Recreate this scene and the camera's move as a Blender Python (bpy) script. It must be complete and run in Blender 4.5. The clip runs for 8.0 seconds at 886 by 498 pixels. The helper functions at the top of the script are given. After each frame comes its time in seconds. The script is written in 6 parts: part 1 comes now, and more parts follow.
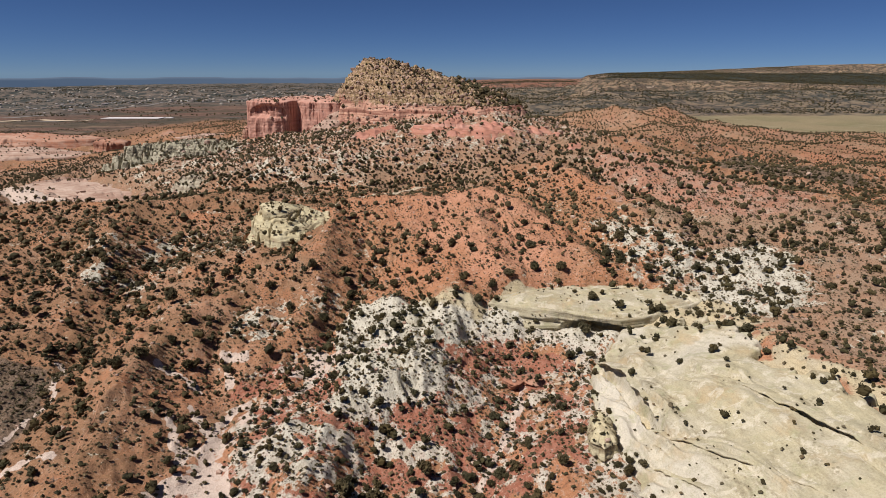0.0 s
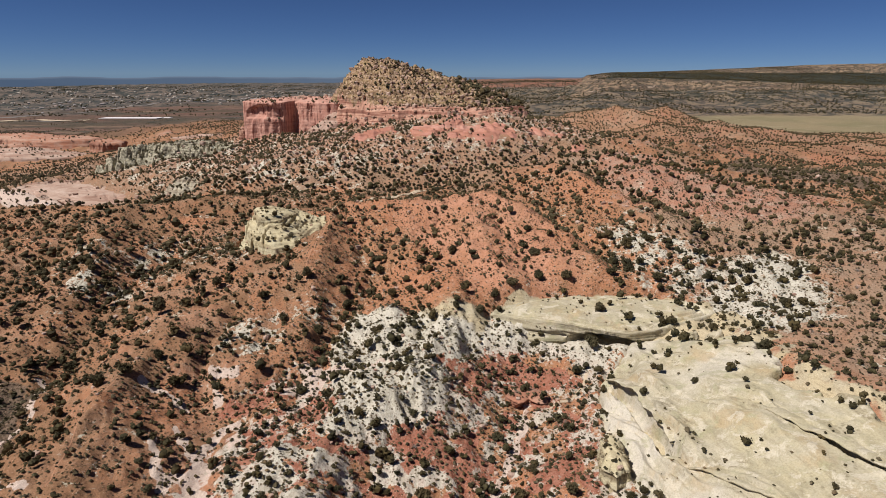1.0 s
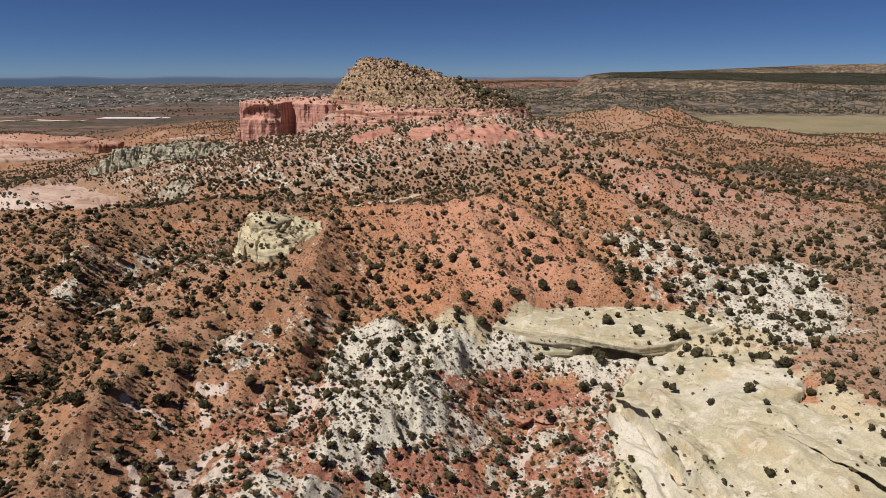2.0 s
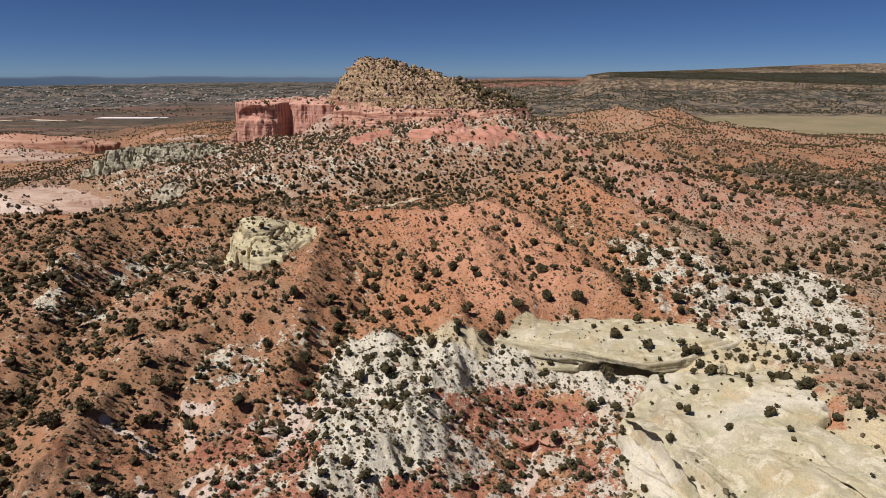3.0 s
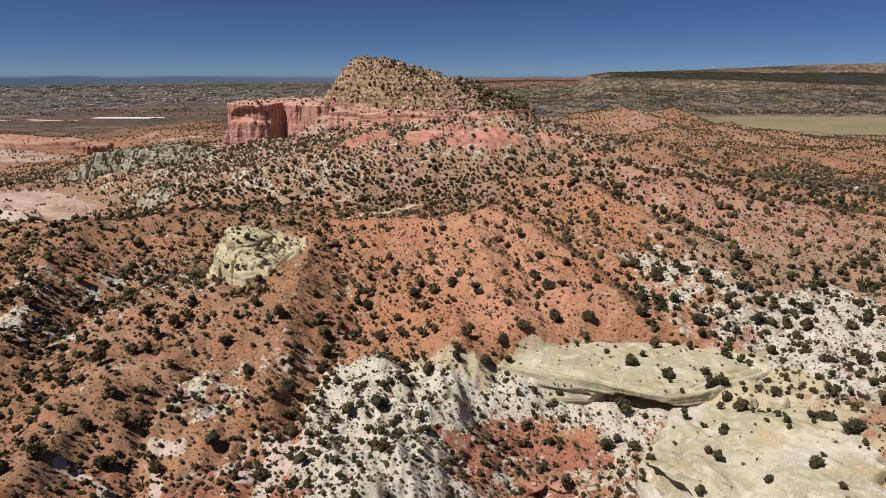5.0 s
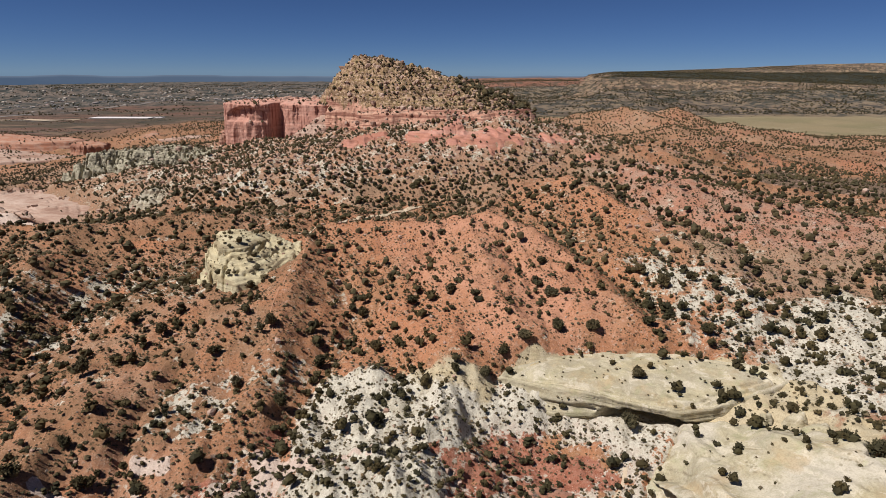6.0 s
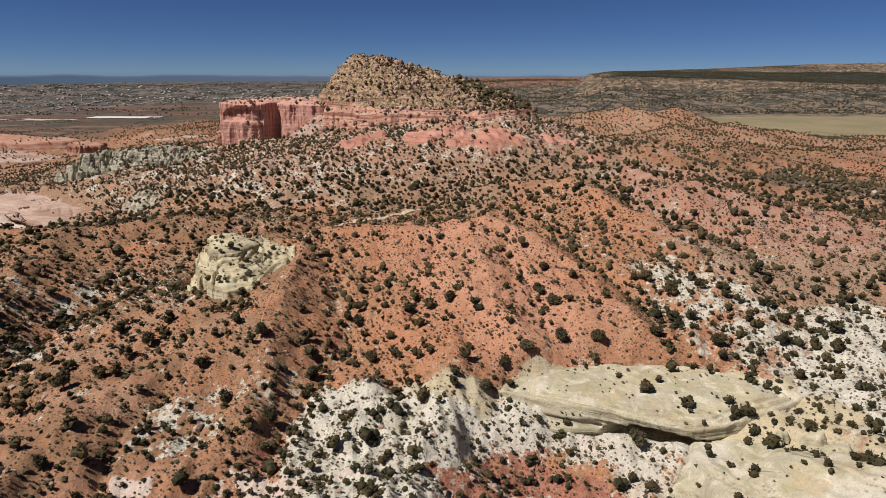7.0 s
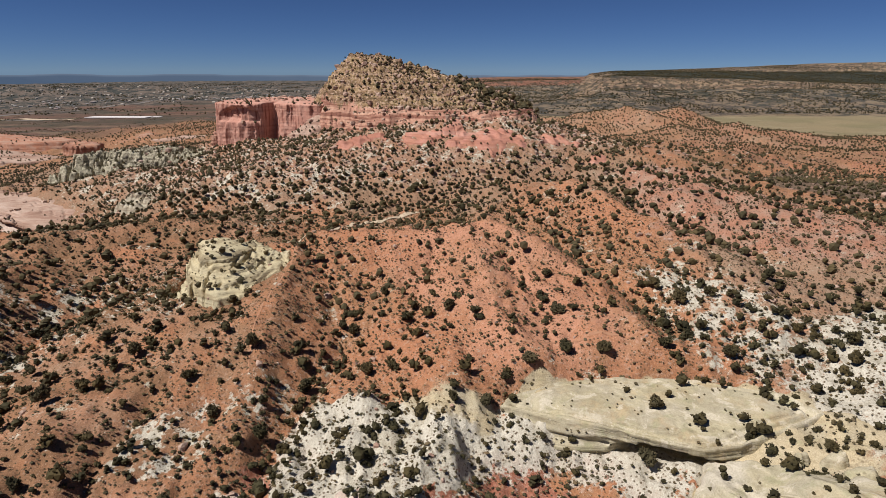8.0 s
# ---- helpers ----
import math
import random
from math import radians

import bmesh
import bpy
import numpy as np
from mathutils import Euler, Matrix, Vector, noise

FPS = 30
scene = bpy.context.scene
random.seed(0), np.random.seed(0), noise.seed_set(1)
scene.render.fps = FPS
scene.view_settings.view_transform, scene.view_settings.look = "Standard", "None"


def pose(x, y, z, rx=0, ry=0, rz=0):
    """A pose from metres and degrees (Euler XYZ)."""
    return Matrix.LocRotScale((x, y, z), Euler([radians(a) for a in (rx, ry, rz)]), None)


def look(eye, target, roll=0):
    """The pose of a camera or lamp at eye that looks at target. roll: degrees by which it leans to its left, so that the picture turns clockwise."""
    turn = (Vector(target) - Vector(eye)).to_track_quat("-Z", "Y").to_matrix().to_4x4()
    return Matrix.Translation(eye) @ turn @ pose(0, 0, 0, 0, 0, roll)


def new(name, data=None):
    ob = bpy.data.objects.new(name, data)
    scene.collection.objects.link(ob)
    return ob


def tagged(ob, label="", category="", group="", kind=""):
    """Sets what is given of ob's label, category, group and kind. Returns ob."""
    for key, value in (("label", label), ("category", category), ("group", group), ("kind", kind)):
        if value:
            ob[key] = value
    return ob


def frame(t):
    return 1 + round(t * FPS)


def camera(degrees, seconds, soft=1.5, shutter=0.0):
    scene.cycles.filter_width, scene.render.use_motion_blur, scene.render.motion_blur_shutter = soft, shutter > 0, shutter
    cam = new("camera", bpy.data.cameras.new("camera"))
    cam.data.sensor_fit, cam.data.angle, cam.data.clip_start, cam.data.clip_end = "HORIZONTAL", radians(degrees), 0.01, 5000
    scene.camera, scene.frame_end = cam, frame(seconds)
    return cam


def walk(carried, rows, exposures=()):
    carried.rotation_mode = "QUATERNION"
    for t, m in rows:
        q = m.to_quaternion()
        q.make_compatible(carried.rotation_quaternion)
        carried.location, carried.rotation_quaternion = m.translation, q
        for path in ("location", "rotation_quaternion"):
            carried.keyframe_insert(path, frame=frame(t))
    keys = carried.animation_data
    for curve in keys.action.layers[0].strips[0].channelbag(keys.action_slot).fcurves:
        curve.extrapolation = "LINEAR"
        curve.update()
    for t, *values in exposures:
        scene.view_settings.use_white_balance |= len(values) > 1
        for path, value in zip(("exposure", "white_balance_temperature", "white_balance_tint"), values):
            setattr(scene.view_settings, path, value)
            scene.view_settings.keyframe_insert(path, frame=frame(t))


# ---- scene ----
cam = camera(73.0, 8.0, 0.66)
METRES, EYE, TILT, LEAN, TURN = 80.0, 100.0, -16.3, 0.0, 0.0
ROWS = [
    (0.0, 0.0, 0.0, 0.0, 0.0, 0.0, -0.0),
    (0.5, -0.00066, 0.0645, 0.02039, -0.007, -0.022, -0.0),
    (1.0, -0.00155, 0.1288, 0.0421, -0.007, -0.037, -0.02),
    (1.5, -0.00207, 0.1894, 0.06249, -0.015, -0.037, -0.03),
    (3.0, 0.00074, 0.3819, 0.12698, -0.007, -0.096, -0.06),
    (3.5, 0.00148, 0.4406, 0.14537, -0.015, -0.096, -0.07),
    (4.0, 0.00244, 0.5033, 0.16435, -0.0, -0.096, -0.08),
    (4.5, 0.00495, 0.5596, 0.18024, 0.0, -0.103, -0.09),
    (6.0, 0.01529, 0.7191, 0.21975, 0.015, -0.14, -0.13),
    (6.5, 0.01876, 0.7682, 0.23239, 0.022, -0.163, -0.13),
    (7.0, 0.02201, 0.8225, 0.24686, 0.022, -0.177, -0.14),
    (7.5, 0.02423, 0.8713, 0.26016, 0.022, -0.199, -0.15),
    (8.0, 0.0263, 0.9258, 0.27501, 0.03, -0.214, -0.14),
]
walk(cam, [(t, pose(0, 0, EYE, TILT, LEAN, TURN) @ pose(METRES * x, METRES * y, METRES * z, 90 + pitch, roll, yaw)) for t, x, y, z, yaw, pitch, roll in ROWS])

# ---- world, sun, exposure ----
SUN_AZ, SUN_EL = -114.0, 55.0          # degrees left of straight ahead, degrees above the horizon
sun = new("sun", bpy.data.lights.new("sun", "SUN"))
sun.data.energy, sun.data.angle, sun.data.color = 5.0, radians(0.53), (1.0, 0.95, 0.91)
_sd = Vector((math.sin(radians(SUN_AZ)) * math.cos(radians(SUN_EL)), math.cos(radians(SUN_AZ)) * math.cos(radians(SUN_EL)), math.sin(radians(SUN_EL))))
sun.matrix_world = look(_sd * 300 + Vector((0, 300, 0)), Vector((0, 300, 0)))
world = bpy.data.worlds.new("desert_sky")
scene.world = world
world.use_nodes = True
_n = world.node_tree.nodes
_sky = _n.new("ShaderNodeTexSky")
_sky.sky_type, _sky.sun_disc = "NISHITA", False
_sky.sun_elevation, _sky.sun_rotation = radians(SUN_EL), radians(SUN_AZ)
_sky.altitude, _sky.air_density, _sky.dust_density, _sky.ozone_density = 6500, 1.0, 0.0, 9.0
_n["Background"].inputs["Strength"].default_value = 0.058
_tone = _n.new("ShaderNodeMix")
_tone.data_type, _tone.blend_type = "RGBA", "MULTIPLY"
_tone.inputs["Factor"].default_value = 1.0
_tone.inputs[7].default_value = (0.69, 0.70, 0.77, 1.0)
world.node_tree.links.new(_sky.outputs["Color"], _tone.inputs[6])
world.node_tree.links.new(_tone.outputs[2], _n["Background"].inputs["Color"])
scene.view_settings.exposure = 0.12


# ---- numeric helpers ----
def hash2(ix, iy, seed):
    h = (ix.astype(np.int64) * 374761393 + iy.astype(np.int64) * 668265263 + seed * 2147483647) & 0xFFFFFFFF
    h = ((h ^ (h >> 13)) * 1274126177) & 0xFFFFFFFF
    return (h ^ (h >> 16)) & 0xFFFFFFFF


def gnoise(x, y, seed=0):
    """Gradient noise in the plan, about -0.7 to 0.7."""
    x, y = np.asarray(x, float), np.asarray(y, float)
    ix, iy = np.floor(x), np.floor(y)
    fx, fy = x - ix, y - iy
    u, v = fx * fx * fx * (fx * (fx * 6 - 15) + 10), fy * fy * fy * (fy * (fy * 6 - 15) + 10)

    def corner(dx, dy):
        a = hash2(ix + dx, iy + dy, seed) / 4294967296.0 * 2 * math.pi
        return np.cos(a) * (fx - dx) + np.sin(a) * (fy - dy)
    return (corner(0, 0) * (1 - u) + corner(1, 0) * u) * (1 - v) + (corner(0, 1) * (1 - u) + corner(1, 1) * u) * v


def fbm(x, y, octaves=4, seed=0, gain=0.5):
    total, amp, f = 0.0, 1.0, 1.0
    for k in range(octaves):
        total = total + amp * gnoise(x * f + 13.7 * k, y * f - 7.1 * k, seed + k)
        amp, f = amp * gain, f * 2.03
    return total


def ridged(x, y, octaves=3, seed=0):
    total, amp, f = 0.0, 1.0, 1.0
    for k in range(octaves):
        total = total + amp * (0.35 - np.abs(gnoise(x * f + 5.3 * k, y * f + 9.1 * k, seed + k)))
        amp, f = amp * 0.5, f * 2.1
    return total


def smooth(a, b, v):
    t = np.clip((v - a) / (b - a), 0, 1)
    return t * t * (3 - 2 * t)


def line_distance(x, y, line):
    """Distance to a polyline and the height on it at the nearest point."""
    best, height = np.full(np.shape(x), 1e18), np.zeros(np.shape(x))
    for (ax, ay, az), (bx, by, bz) in zip(line[:-1], line[1:]):
        dx, dy = bx - ax, by - ay
        s = np.clip(((x - ax) * dx + (y - ay) * dy) / (dx * dx + dy * dy), 0, 1)
        d = (x - ax - s * dx) ** 2 + (y - ay - s * dy) ** 2
        near = d < best
        best, height = np.where(near, d, best), np.where(near, az + s * (bz - az), height)
    return best, height


def signed(x, y, poly):
    """Distance to a plan polygon's edge, positive inside."""
    best, odd = np.full(np.shape(x), 1e18), np.zeros(np.shape(x), bool)
    for (ax, ay), (bx, by) in zip(poly, poly[1:] + poly[:1]):
        dx, dy = bx - ax, by - ay
        s = np.clip(((x - ax) * dx + (y - ay) * dy) / (dx * dx + dy * dy), 0, 1)
        best = np.minimum(best, (x - ax - s * dx) ** 2 + (y - ay - s * dy) ** 2)
        if ay != by:
            odd ^= ((ay > y) != (by > y)) & (x < dx * (y - ay) / dy + ax)
    d = np.sqrt(best)
    return np.where(odd, d, -d)


def inside(x, y, poly, soft):
    """1 well inside a plan polygon, 0 well outside, with an edge soft metres wide."""
    return smooth(-soft, soft, signed(x, y, poly))


# ---- landform lines: crests, gully floors, shelves (x, y, height) ----
FORM = []


def form(*points):
    FORM.append(points)


# foreground wash, draws and spurs
form((-62, -60, 2), (-60, 90, 1), (-61, 120, 1), (-63, 157, 0.5), (-60, 172, 2), (-45, 188, 4))
form((10, -60, -6), (8, 100, -6), (8, 127, -6), (15, 148, -5), (25, 181, -4), (31, 200, 1))
form((25, 181, -4), (14, 206, 1.5), (19, 219, 8))
form((-34, 90, 3), (-33, 142, 6.5), (-29, 171, 7.5), (-14, 167, 9), (-3, 174, 7))
form((-19, 120, -5), (-19, 145, -3), (-7, 155, 3))
form((4, 244, 21), (2, 228, 18), (1, 213, 14), (-2, 192, 8), (-3, 174, 7))
form((-28, 296, 23.5), (-24, 276, 20), (-28, 262, 16), (-38, 240, 9.5), (-44, 215, 7), (-39, 199, 6), (-45, 188, 4))
form((-24, 227, 11.5), (-12, 221, 10), (0, 203, 4.5))
# left spurs
form((-58, 316, 31), (-57, 270, 25.5), (-58, 250, 19), (-52, 228, 13.5), (-49, 209, 12.3), (-47, 194, 6))
form((-74, 280, 21.5), (-72, 235, 16.3), (-62, 209, 8.5), (-72, 192, 9))
form((-108, 230, 12.5), (-102, 205, 11), (-97, 182, 9.5), (-97, 160, 10), (-92, 140, 8.5), (-88, 125, 8), (-90, 60, 6))
form((-96, 152, 9), (-86, 146, 7), (-76, 144, 3.5))
form((-89, 172, 4), (-75, 172, 1.3), (-64, 152, 0.8))
form((-116, 90, 1), (-116, 150, 2.5), (-128, 172, 3), (-126, 205, 5), (-128, 240, 7.7), (-134, 262, 11), (-139, 280, 11.3), (-124, 331, 19), (-112, 345, 24))
form((-93, 240, 9.9), (-113, 266, 14.5), (-99, 270, 17.7), (-92, 292, 20))
form((-150, 222, 9.5), (-153, 250, 12), (-166, 290, 24.5), (-186, 322, 23), (-201, 350, 23))
form((-172, 273, 14), (-190, 300, 21), (-165, 325, 18.4))
form((-290, 366, 22), (-228, 357, 22), (-201, 352, 22.6), (-160, 354, 25), (-128, 364, 28), (-104, 352, 28))
form((-200, 160, 4), (-230, 260, 10), (-260, 330, 16))
# the central orange hill and the ridge behind it
form((-55, 328, 31.5), (-22, 326, 32.5), (0, 314, 36.5), (22, 319, 38), (36, 308, 37), (44, 289, 32), (53, 266, 27.5), (62, 246, 25))
form((6, 296, 31), (11, 277, 30), (16, 246, 23), (27, 235, 22.5), (42, 240, 22.6))
form((-3, 296, 27), (-10, 290, 24), (-20, 284, 22))
form((-40, 352, 29), (-18, 352, 29), (18, 350, 32), (45, 346, 31.5), (62, 323, 30.5), (69, 287, 30), (74, 260, 26), (84, 238, 21))
form((37, 380, 33), (58, 396, 38.5), (74, 392, 40.5), (83, 354, 39), (95, 322, 35), (104, 292, 31), (108, 264, 26))
form((100, 357, 34), (118, 330, 31), (132, 290, 31), (151, 271, 27.5))
form((118, 372, 44), (130, 352, 40), (162, 352, 38), (176, 312, 35), (184, 300, 35), (200, 260, 32), (220, 200, 28))
# the shelf to the right of the hill, and the pale slope
form((82, 262, 27.7), (96, 257, 25), (112, 255, 23.6), (128, 254, 23.6), (132, 237, 24), (146, 230, 28.5))
form((62, 243, 25), (81, 234, 22.5), (97, 229, 19), (110, 225, 18.4), (106, 214, 18), (116, 206, 20.5), (124, 200, 24.5), (150, 160, 28))
form((20, 223, 11), (36, 222, 14), (50, 227, 16), (74, 223, 15), (92, 214, 16))
form((40, 209, 6.5), (47, 206, 6.2), (54, 200, 6.2), (62, 195, 9))
# the bare sandstone apron
form((97, 192, 19), (90, 168, 25.5), (97, 150, 27), (98, 132, 28.5), (104, 110, 29), (112, 60, 30))
form((78, 178, 19.6), (70, 157, 18), (80, 148, 23), (76, 130, 23), (84, 108, 25), (90, 60, 25))
form((66, 196, 11), (62, 169, 14), (59, 154, 12), (62, 118, 17), (66, 80, 18))
form((53, 186, 4), (50, 172, 5), (53, 150, 8), (51, 130, 8), (48, 100, 7))
form((38, 181, 0.4), (36, 150, 1), (31, 137, 2.5), (28, 100, 2))
# between the hill and the butte
form((-345, 436, -8), (-262, 434, -7), (-215, 420, 6), (-160, 408, 22), (-60, 398, 25), (0, 408, 26))
form((-330, 510, 8), (-280, 490, 8), (-235, 470, 12))
form((-275, 545, 20), (-240, 550, 27), (-205, 545, 31), (-164, 560, 37))
form((-160, 450, 30), (-104, 462, 45), (-79, 490, 49), (-38, 476, 56), (0, 462, 55), (23, 452, 55), (60, 468, 58), (90, 480, 54))
form((6, 432, 38), (66, 426, 37), (96, 446, 42), (121, 451, 52))
form((-195, 600, 42), (-150, 566, 44), (-104, 545, 50), (-20, 512, 62), (40, 496, 66), (70, 510, 64), (110, 530, 55), (160, 540, 40))
form((-100, 720, 40), (0, 700, 50), (60, 660, 50), (120, 600, 48), (180, 620, 32))
# the red hills to the right
form((150, 420, 44), (200, 470, 36), (247, 551, 27), (300, 620, 22), (368, 676, 10))
form((196, 350, 33), (263, 427, 30), (330, 520, 22), (420, 600, 14), (522, 811, 11))
form((273, 741, 13), (320, 830, 18), (396, 900, 25), (489, 907, 13), (600, 960, 2))
form((225, 1010, 2), (262, 1070, 22), (297, 1092, 36), (350, 1110, 29), (403, 1116, 34), (470, 1090, 12), (560, 1100, -4))
form((245, 380, 29), (300, 400, 20), (420, 460, 12), (700, 700, 2))
form((300, 100, 25), (400, 250, 20), (600, 300, 10))
# red benches to the left and the plains beyond
form((-620, 760, -30), (-480, 660, -14), (-400, 620, -2), (-300, 640, 8), (-230, 660, 20))
form((-900, 900, -30), (-710, 930, -29), (-534, 930, -22), (-400, 900, -6), (-260, 860, 8))
form((-1000, 1140, -16), (-710, 1138, -15), (-450, 1167, 8), (-300, 1150, 5), (-100, 1100, 6))
form((-600, 300, -5), (-700, 600, -10), (-900, 700, -12))
form((-1500, 1450, -28), (-900, 1400, -28), (-300, 1400, -22), (100, 1350, -16), (700, 1300, -20), (1400, 1100, -20))
form((-2200, 2100, -30), (-900, 1900, -30), (0, 1800, -24), (900, 1900, -22), (1900, 1800, -20))
form((-2600, 2900, -10), (-900, 2800, -12), (0, 2700, -4), (900, 2500, -14), (2200, 2400, -10))
form((-3600, 3600, 12), (-900, 3700, 14), (300, 3700, 26), (1500, 3500, 40), (3300, 3300, 50))
form((-3800, 4800, 26), (-900, 4850, 28), (900, 4850, 40), (3300, 4700, 70))
# land behind and beside the path
form((-400, -200, 0), (0, -260, 0), (400, -200, 10))
form((-900, -900, -5), (900, -900, 0), (2500, 300, 0))
form((-2500, 300, -15), (-900, 100, -5))


def blended(x, y):
    """Height blended from all the landform lines, for the far land."""
    num, den = np.zeros(np.shape(x)), np.zeros(np.shape(x))
    for line in FORM:
        d, h = line_distance(x, y, line)
        w = 1.0 / (d + 6.0 + 0.0002 * y * y) ** 1.45
        num, den = num + w * h, den + w
    return num / den


CELL, GX0, GY0, GNX, GNY = 3.0, -420.0, -30.0, 281, 251


def taut_sheet():
    """The near land as a sheet stretched over the landform lines, so that crests and gully floors stay crisp."""
    gx, gy = np.meshgrid(GX0 + CELL * np.arange(GNX), GY0 + CELL * np.arange(GNY))
    z = blended(gx, gy)
    fixed, held = np.zeros(z.shape, bool), z.copy()
    best = np.full(z.shape, 1e18)
    for line in FORM:
        d, h = line_distance(gx, gy, line)
        hit = (d < (0.75 * CELL) ** 2) & (d < best)
        fixed, held, best = fixed | hit, np.where(hit, h, held), np.where(hit, d, best)
    fixed[0], fixed[-1], fixed[:, 0], fixed[:, -1] = True, True, True, True
    for k in range(700):
        z[1:-1, 1:-1] = 0.25 * (z[:-2, 1:-1] + z[2:, 1:-1] + z[1:-1, :-2] + z[1:-1, 2:])
        z = np.where(fixed, held, z)
    for k in range(2):
        z[1:-1, 1:-1] = 0.5 * z[1:-1, 1:-1] + 0.125 * (z[:-2, 1:-1] + z[2:, 1:-1] + z[1:-1, :-2] + z[1:-1, 2:])
    return z


SHEET = taut_sheet()


def landform(x, y):
    """The broad height of the land."""
    x, y = np.asarray(x, float), np.asarray(y, float)
    u, v = (x - GX0) / CELL, (y - GY0) / CELL
    within = (u > 1) & (u < GNX - 2) & (v > 1) & (v < GNY - 2)
    out = np.empty(np.shape(x))
    if np.any(~within):
        out[~within] = blended(x[~within], y[~within])
    uu, vv = u[within], v[within]
    i, j = np.floor(uu).astype(int), np.floor(vv).astype(int)
    a, b = uu - i, vv - j
    out[within] = (SHEET[j, i] * (1 - a) + SHEET[j, i + 1] * a) * (1 - b) + (SHEET[j + 1, i] * (1 - a) + SHEET[j + 1, i + 1] * a) * b
    return out


# sharp crests (raised) and gully floors (cut) on top of the broad form: height, width, plan line
CREASES = []


def crease(height, width, *points):
    CREASES.append((height, width, [(px, py, 0.0) for px, py in points]))


crease(2.2, 7, (-52, 328), (-14, 326), (8, 320), (20, 321), (30, 309), (41, 297), (49, 288), (57, 268), (61, 249), (65, 237))
crease(-5.0, 6, (30, 345), (48, 318), (58, 296), (64, 278), (69, 260), (74, 246))
crease(3.6, 9, (46, 396), (56, 400), (70, 404), (80, 362), (88, 338), (102, 322), (108, 302), (110, 272), (104, 250))
crease(-4.2, 7, (92, 398), (99, 359), (108, 334), (120, 310), (130, 290))
crease(3.4, 9, (109, 428), (127, 385), (142, 374), (156, 354), (186, 334), (215, 322))
crease(-3.5, 10, (150, 420), (176, 398), (210, 372), (245, 350))
crease(2.2, 7, (-58, 312), (-54, 285), (-53, 262), (-53, 240), (-51, 226))
crease(-3.2, 7, (-62, 330), (-42, 292), (-37, 272), (-31, 255), (-34, 238), (-42, 216), (-43, 200))
crease(2.2, 7, (-54, 262), (-66, 251), (-79, 241), (-91, 219), (-97, 192), (-98, 168), (-95, 150))
crease(-3.8, 8, (-100, 325), (-112, 311), (-124, 300), (-137, 284), (-141, 260), (-142, 245), (-134, 215), (-130, 185))
crease(-3.0, 5, (-78, 225), (-82, 205), (-80, 188), (-72, 172))
crease(3.2, 8, (-240, 358), (-200, 352), (-178, 345), (-159, 351), (-132, 361), (-108, 352))
crease(2.6, 7, (-178, 345), (-170, 318), (-164, 290), (-158, 265), (-152, 240))
crease(-2.6, 6, (-200, 330), (-190, 300), (-184, 270), (-172, 240))
crease(1.8, 5, (10, 318), (15, 294), (18, 268), (22, 244))
crease(-2.2, 4, (-2, 306), (-6, 284), (-8, 262), (-14, 246))
crease(1.6, 4, (-20, 322), (-17, 300), (-14, 276), (-12, 256))
crease(-1.8, 4, (26, 300), (30, 278), (34, 256))
crease(2.4, 6, (-26, 229), (-12, 216), (-2, 200), (-6, 182), (-16, 166))
crease(1.8, 5, (6, 232), (14, 216), (16, 198), (12, 182))
crease(2.2, 6, (96, 300), (100, 276), (94, 256), (86, 244))
crease(2.2, 7, (120, 270), (128, 250), (124, 228), (112, 212))

crease(7, 22, (297, 1092), (320, 1010), (330, 930), (310, 850), (280, 770))
crease(6, 20, (403, 1116), (420, 1020), (440, 930), (470, 850))
crease(-6, 18, (360, 1080), (372, 990), (385, 900), (380, 800))
crease(5, 16, (247, 551), (300, 600), (360, 640), (430, 690), (520, 760))
crease(-5, 16, (230, 470), (300, 520), (380, 570), (470, 630))
crease(6, 16, (180, 560), (230, 620), (290, 690), (350, 760))
crease(-6, 16, (160, 620), (220, 690), (270, 760), (300, 830))
crease(5, 14, (150, 470), (200, 520), (250, 575))


SLICK = [(66, 200), (82, 194), (97, 190), (93, 166), (93, 148), (99, 132), (104, 118), (112, 60), (60, 50), (50, 96), (47, 124), (46, 140), (45.5, 156), (48, 172), (51, 184), (58, 190)]
WHITE_BELT = [(-32, 228), (-19, 224), (1, 220), (21, 221), (39, 216), (56, 206), (62, 202), (53, 187), (42, 197), (31, 207), (16, 206), (7, 193), (1, 181), (5, 169), (-7, 158), (-15, 153), (-26, 150), (-34, 152), (-34, 165), (-34, 178), (-41, 206), (-40, 223)]
PALE_RIGHT = [(102, 229), (125, 252), (140, 257), (146, 237), (139, 208), (126, 191), (107, 184), (96, 190), (91, 197), (93, 214)]
PALE_RIGHT_UPPER = [(72, 284), (91, 292), (108, 264), (126, 248), (114, 225), (95, 217), (83, 226), (73, 238), (71, 262)]
WASH = [(-70, 60), (-69, 118), (-64, 136), (-64, 152), (-61, 163), (-58, 162), (-60, 150), (-58, 136), (-52, 124), (-48, 60)]
BADLAND = [(-70, 60), (-66, 150), (-62, 178), (-44, 204), (-10, 212), (30, 205), (50, 186), (44, 150), (36, 110), (30, 50)]
LEFT_DRAW = [(-186, 285), (-172, 288), (-157, 294), (-141, 318), (-104, 316), (-92, 278), (-117, 273), (-127, 259), (-130, 240), (-149, 240), (-165, 246)]
GREY_FLAT = [(-165, 190), (-140, 186), (-126, 176), (-118, 160), (-120, 120), (-150, 100), (-190, 150)]
GREY_RIGHT = [(190, 420), (240, 400), (300, 410), (330, 470), (270, 520), (215, 480)]
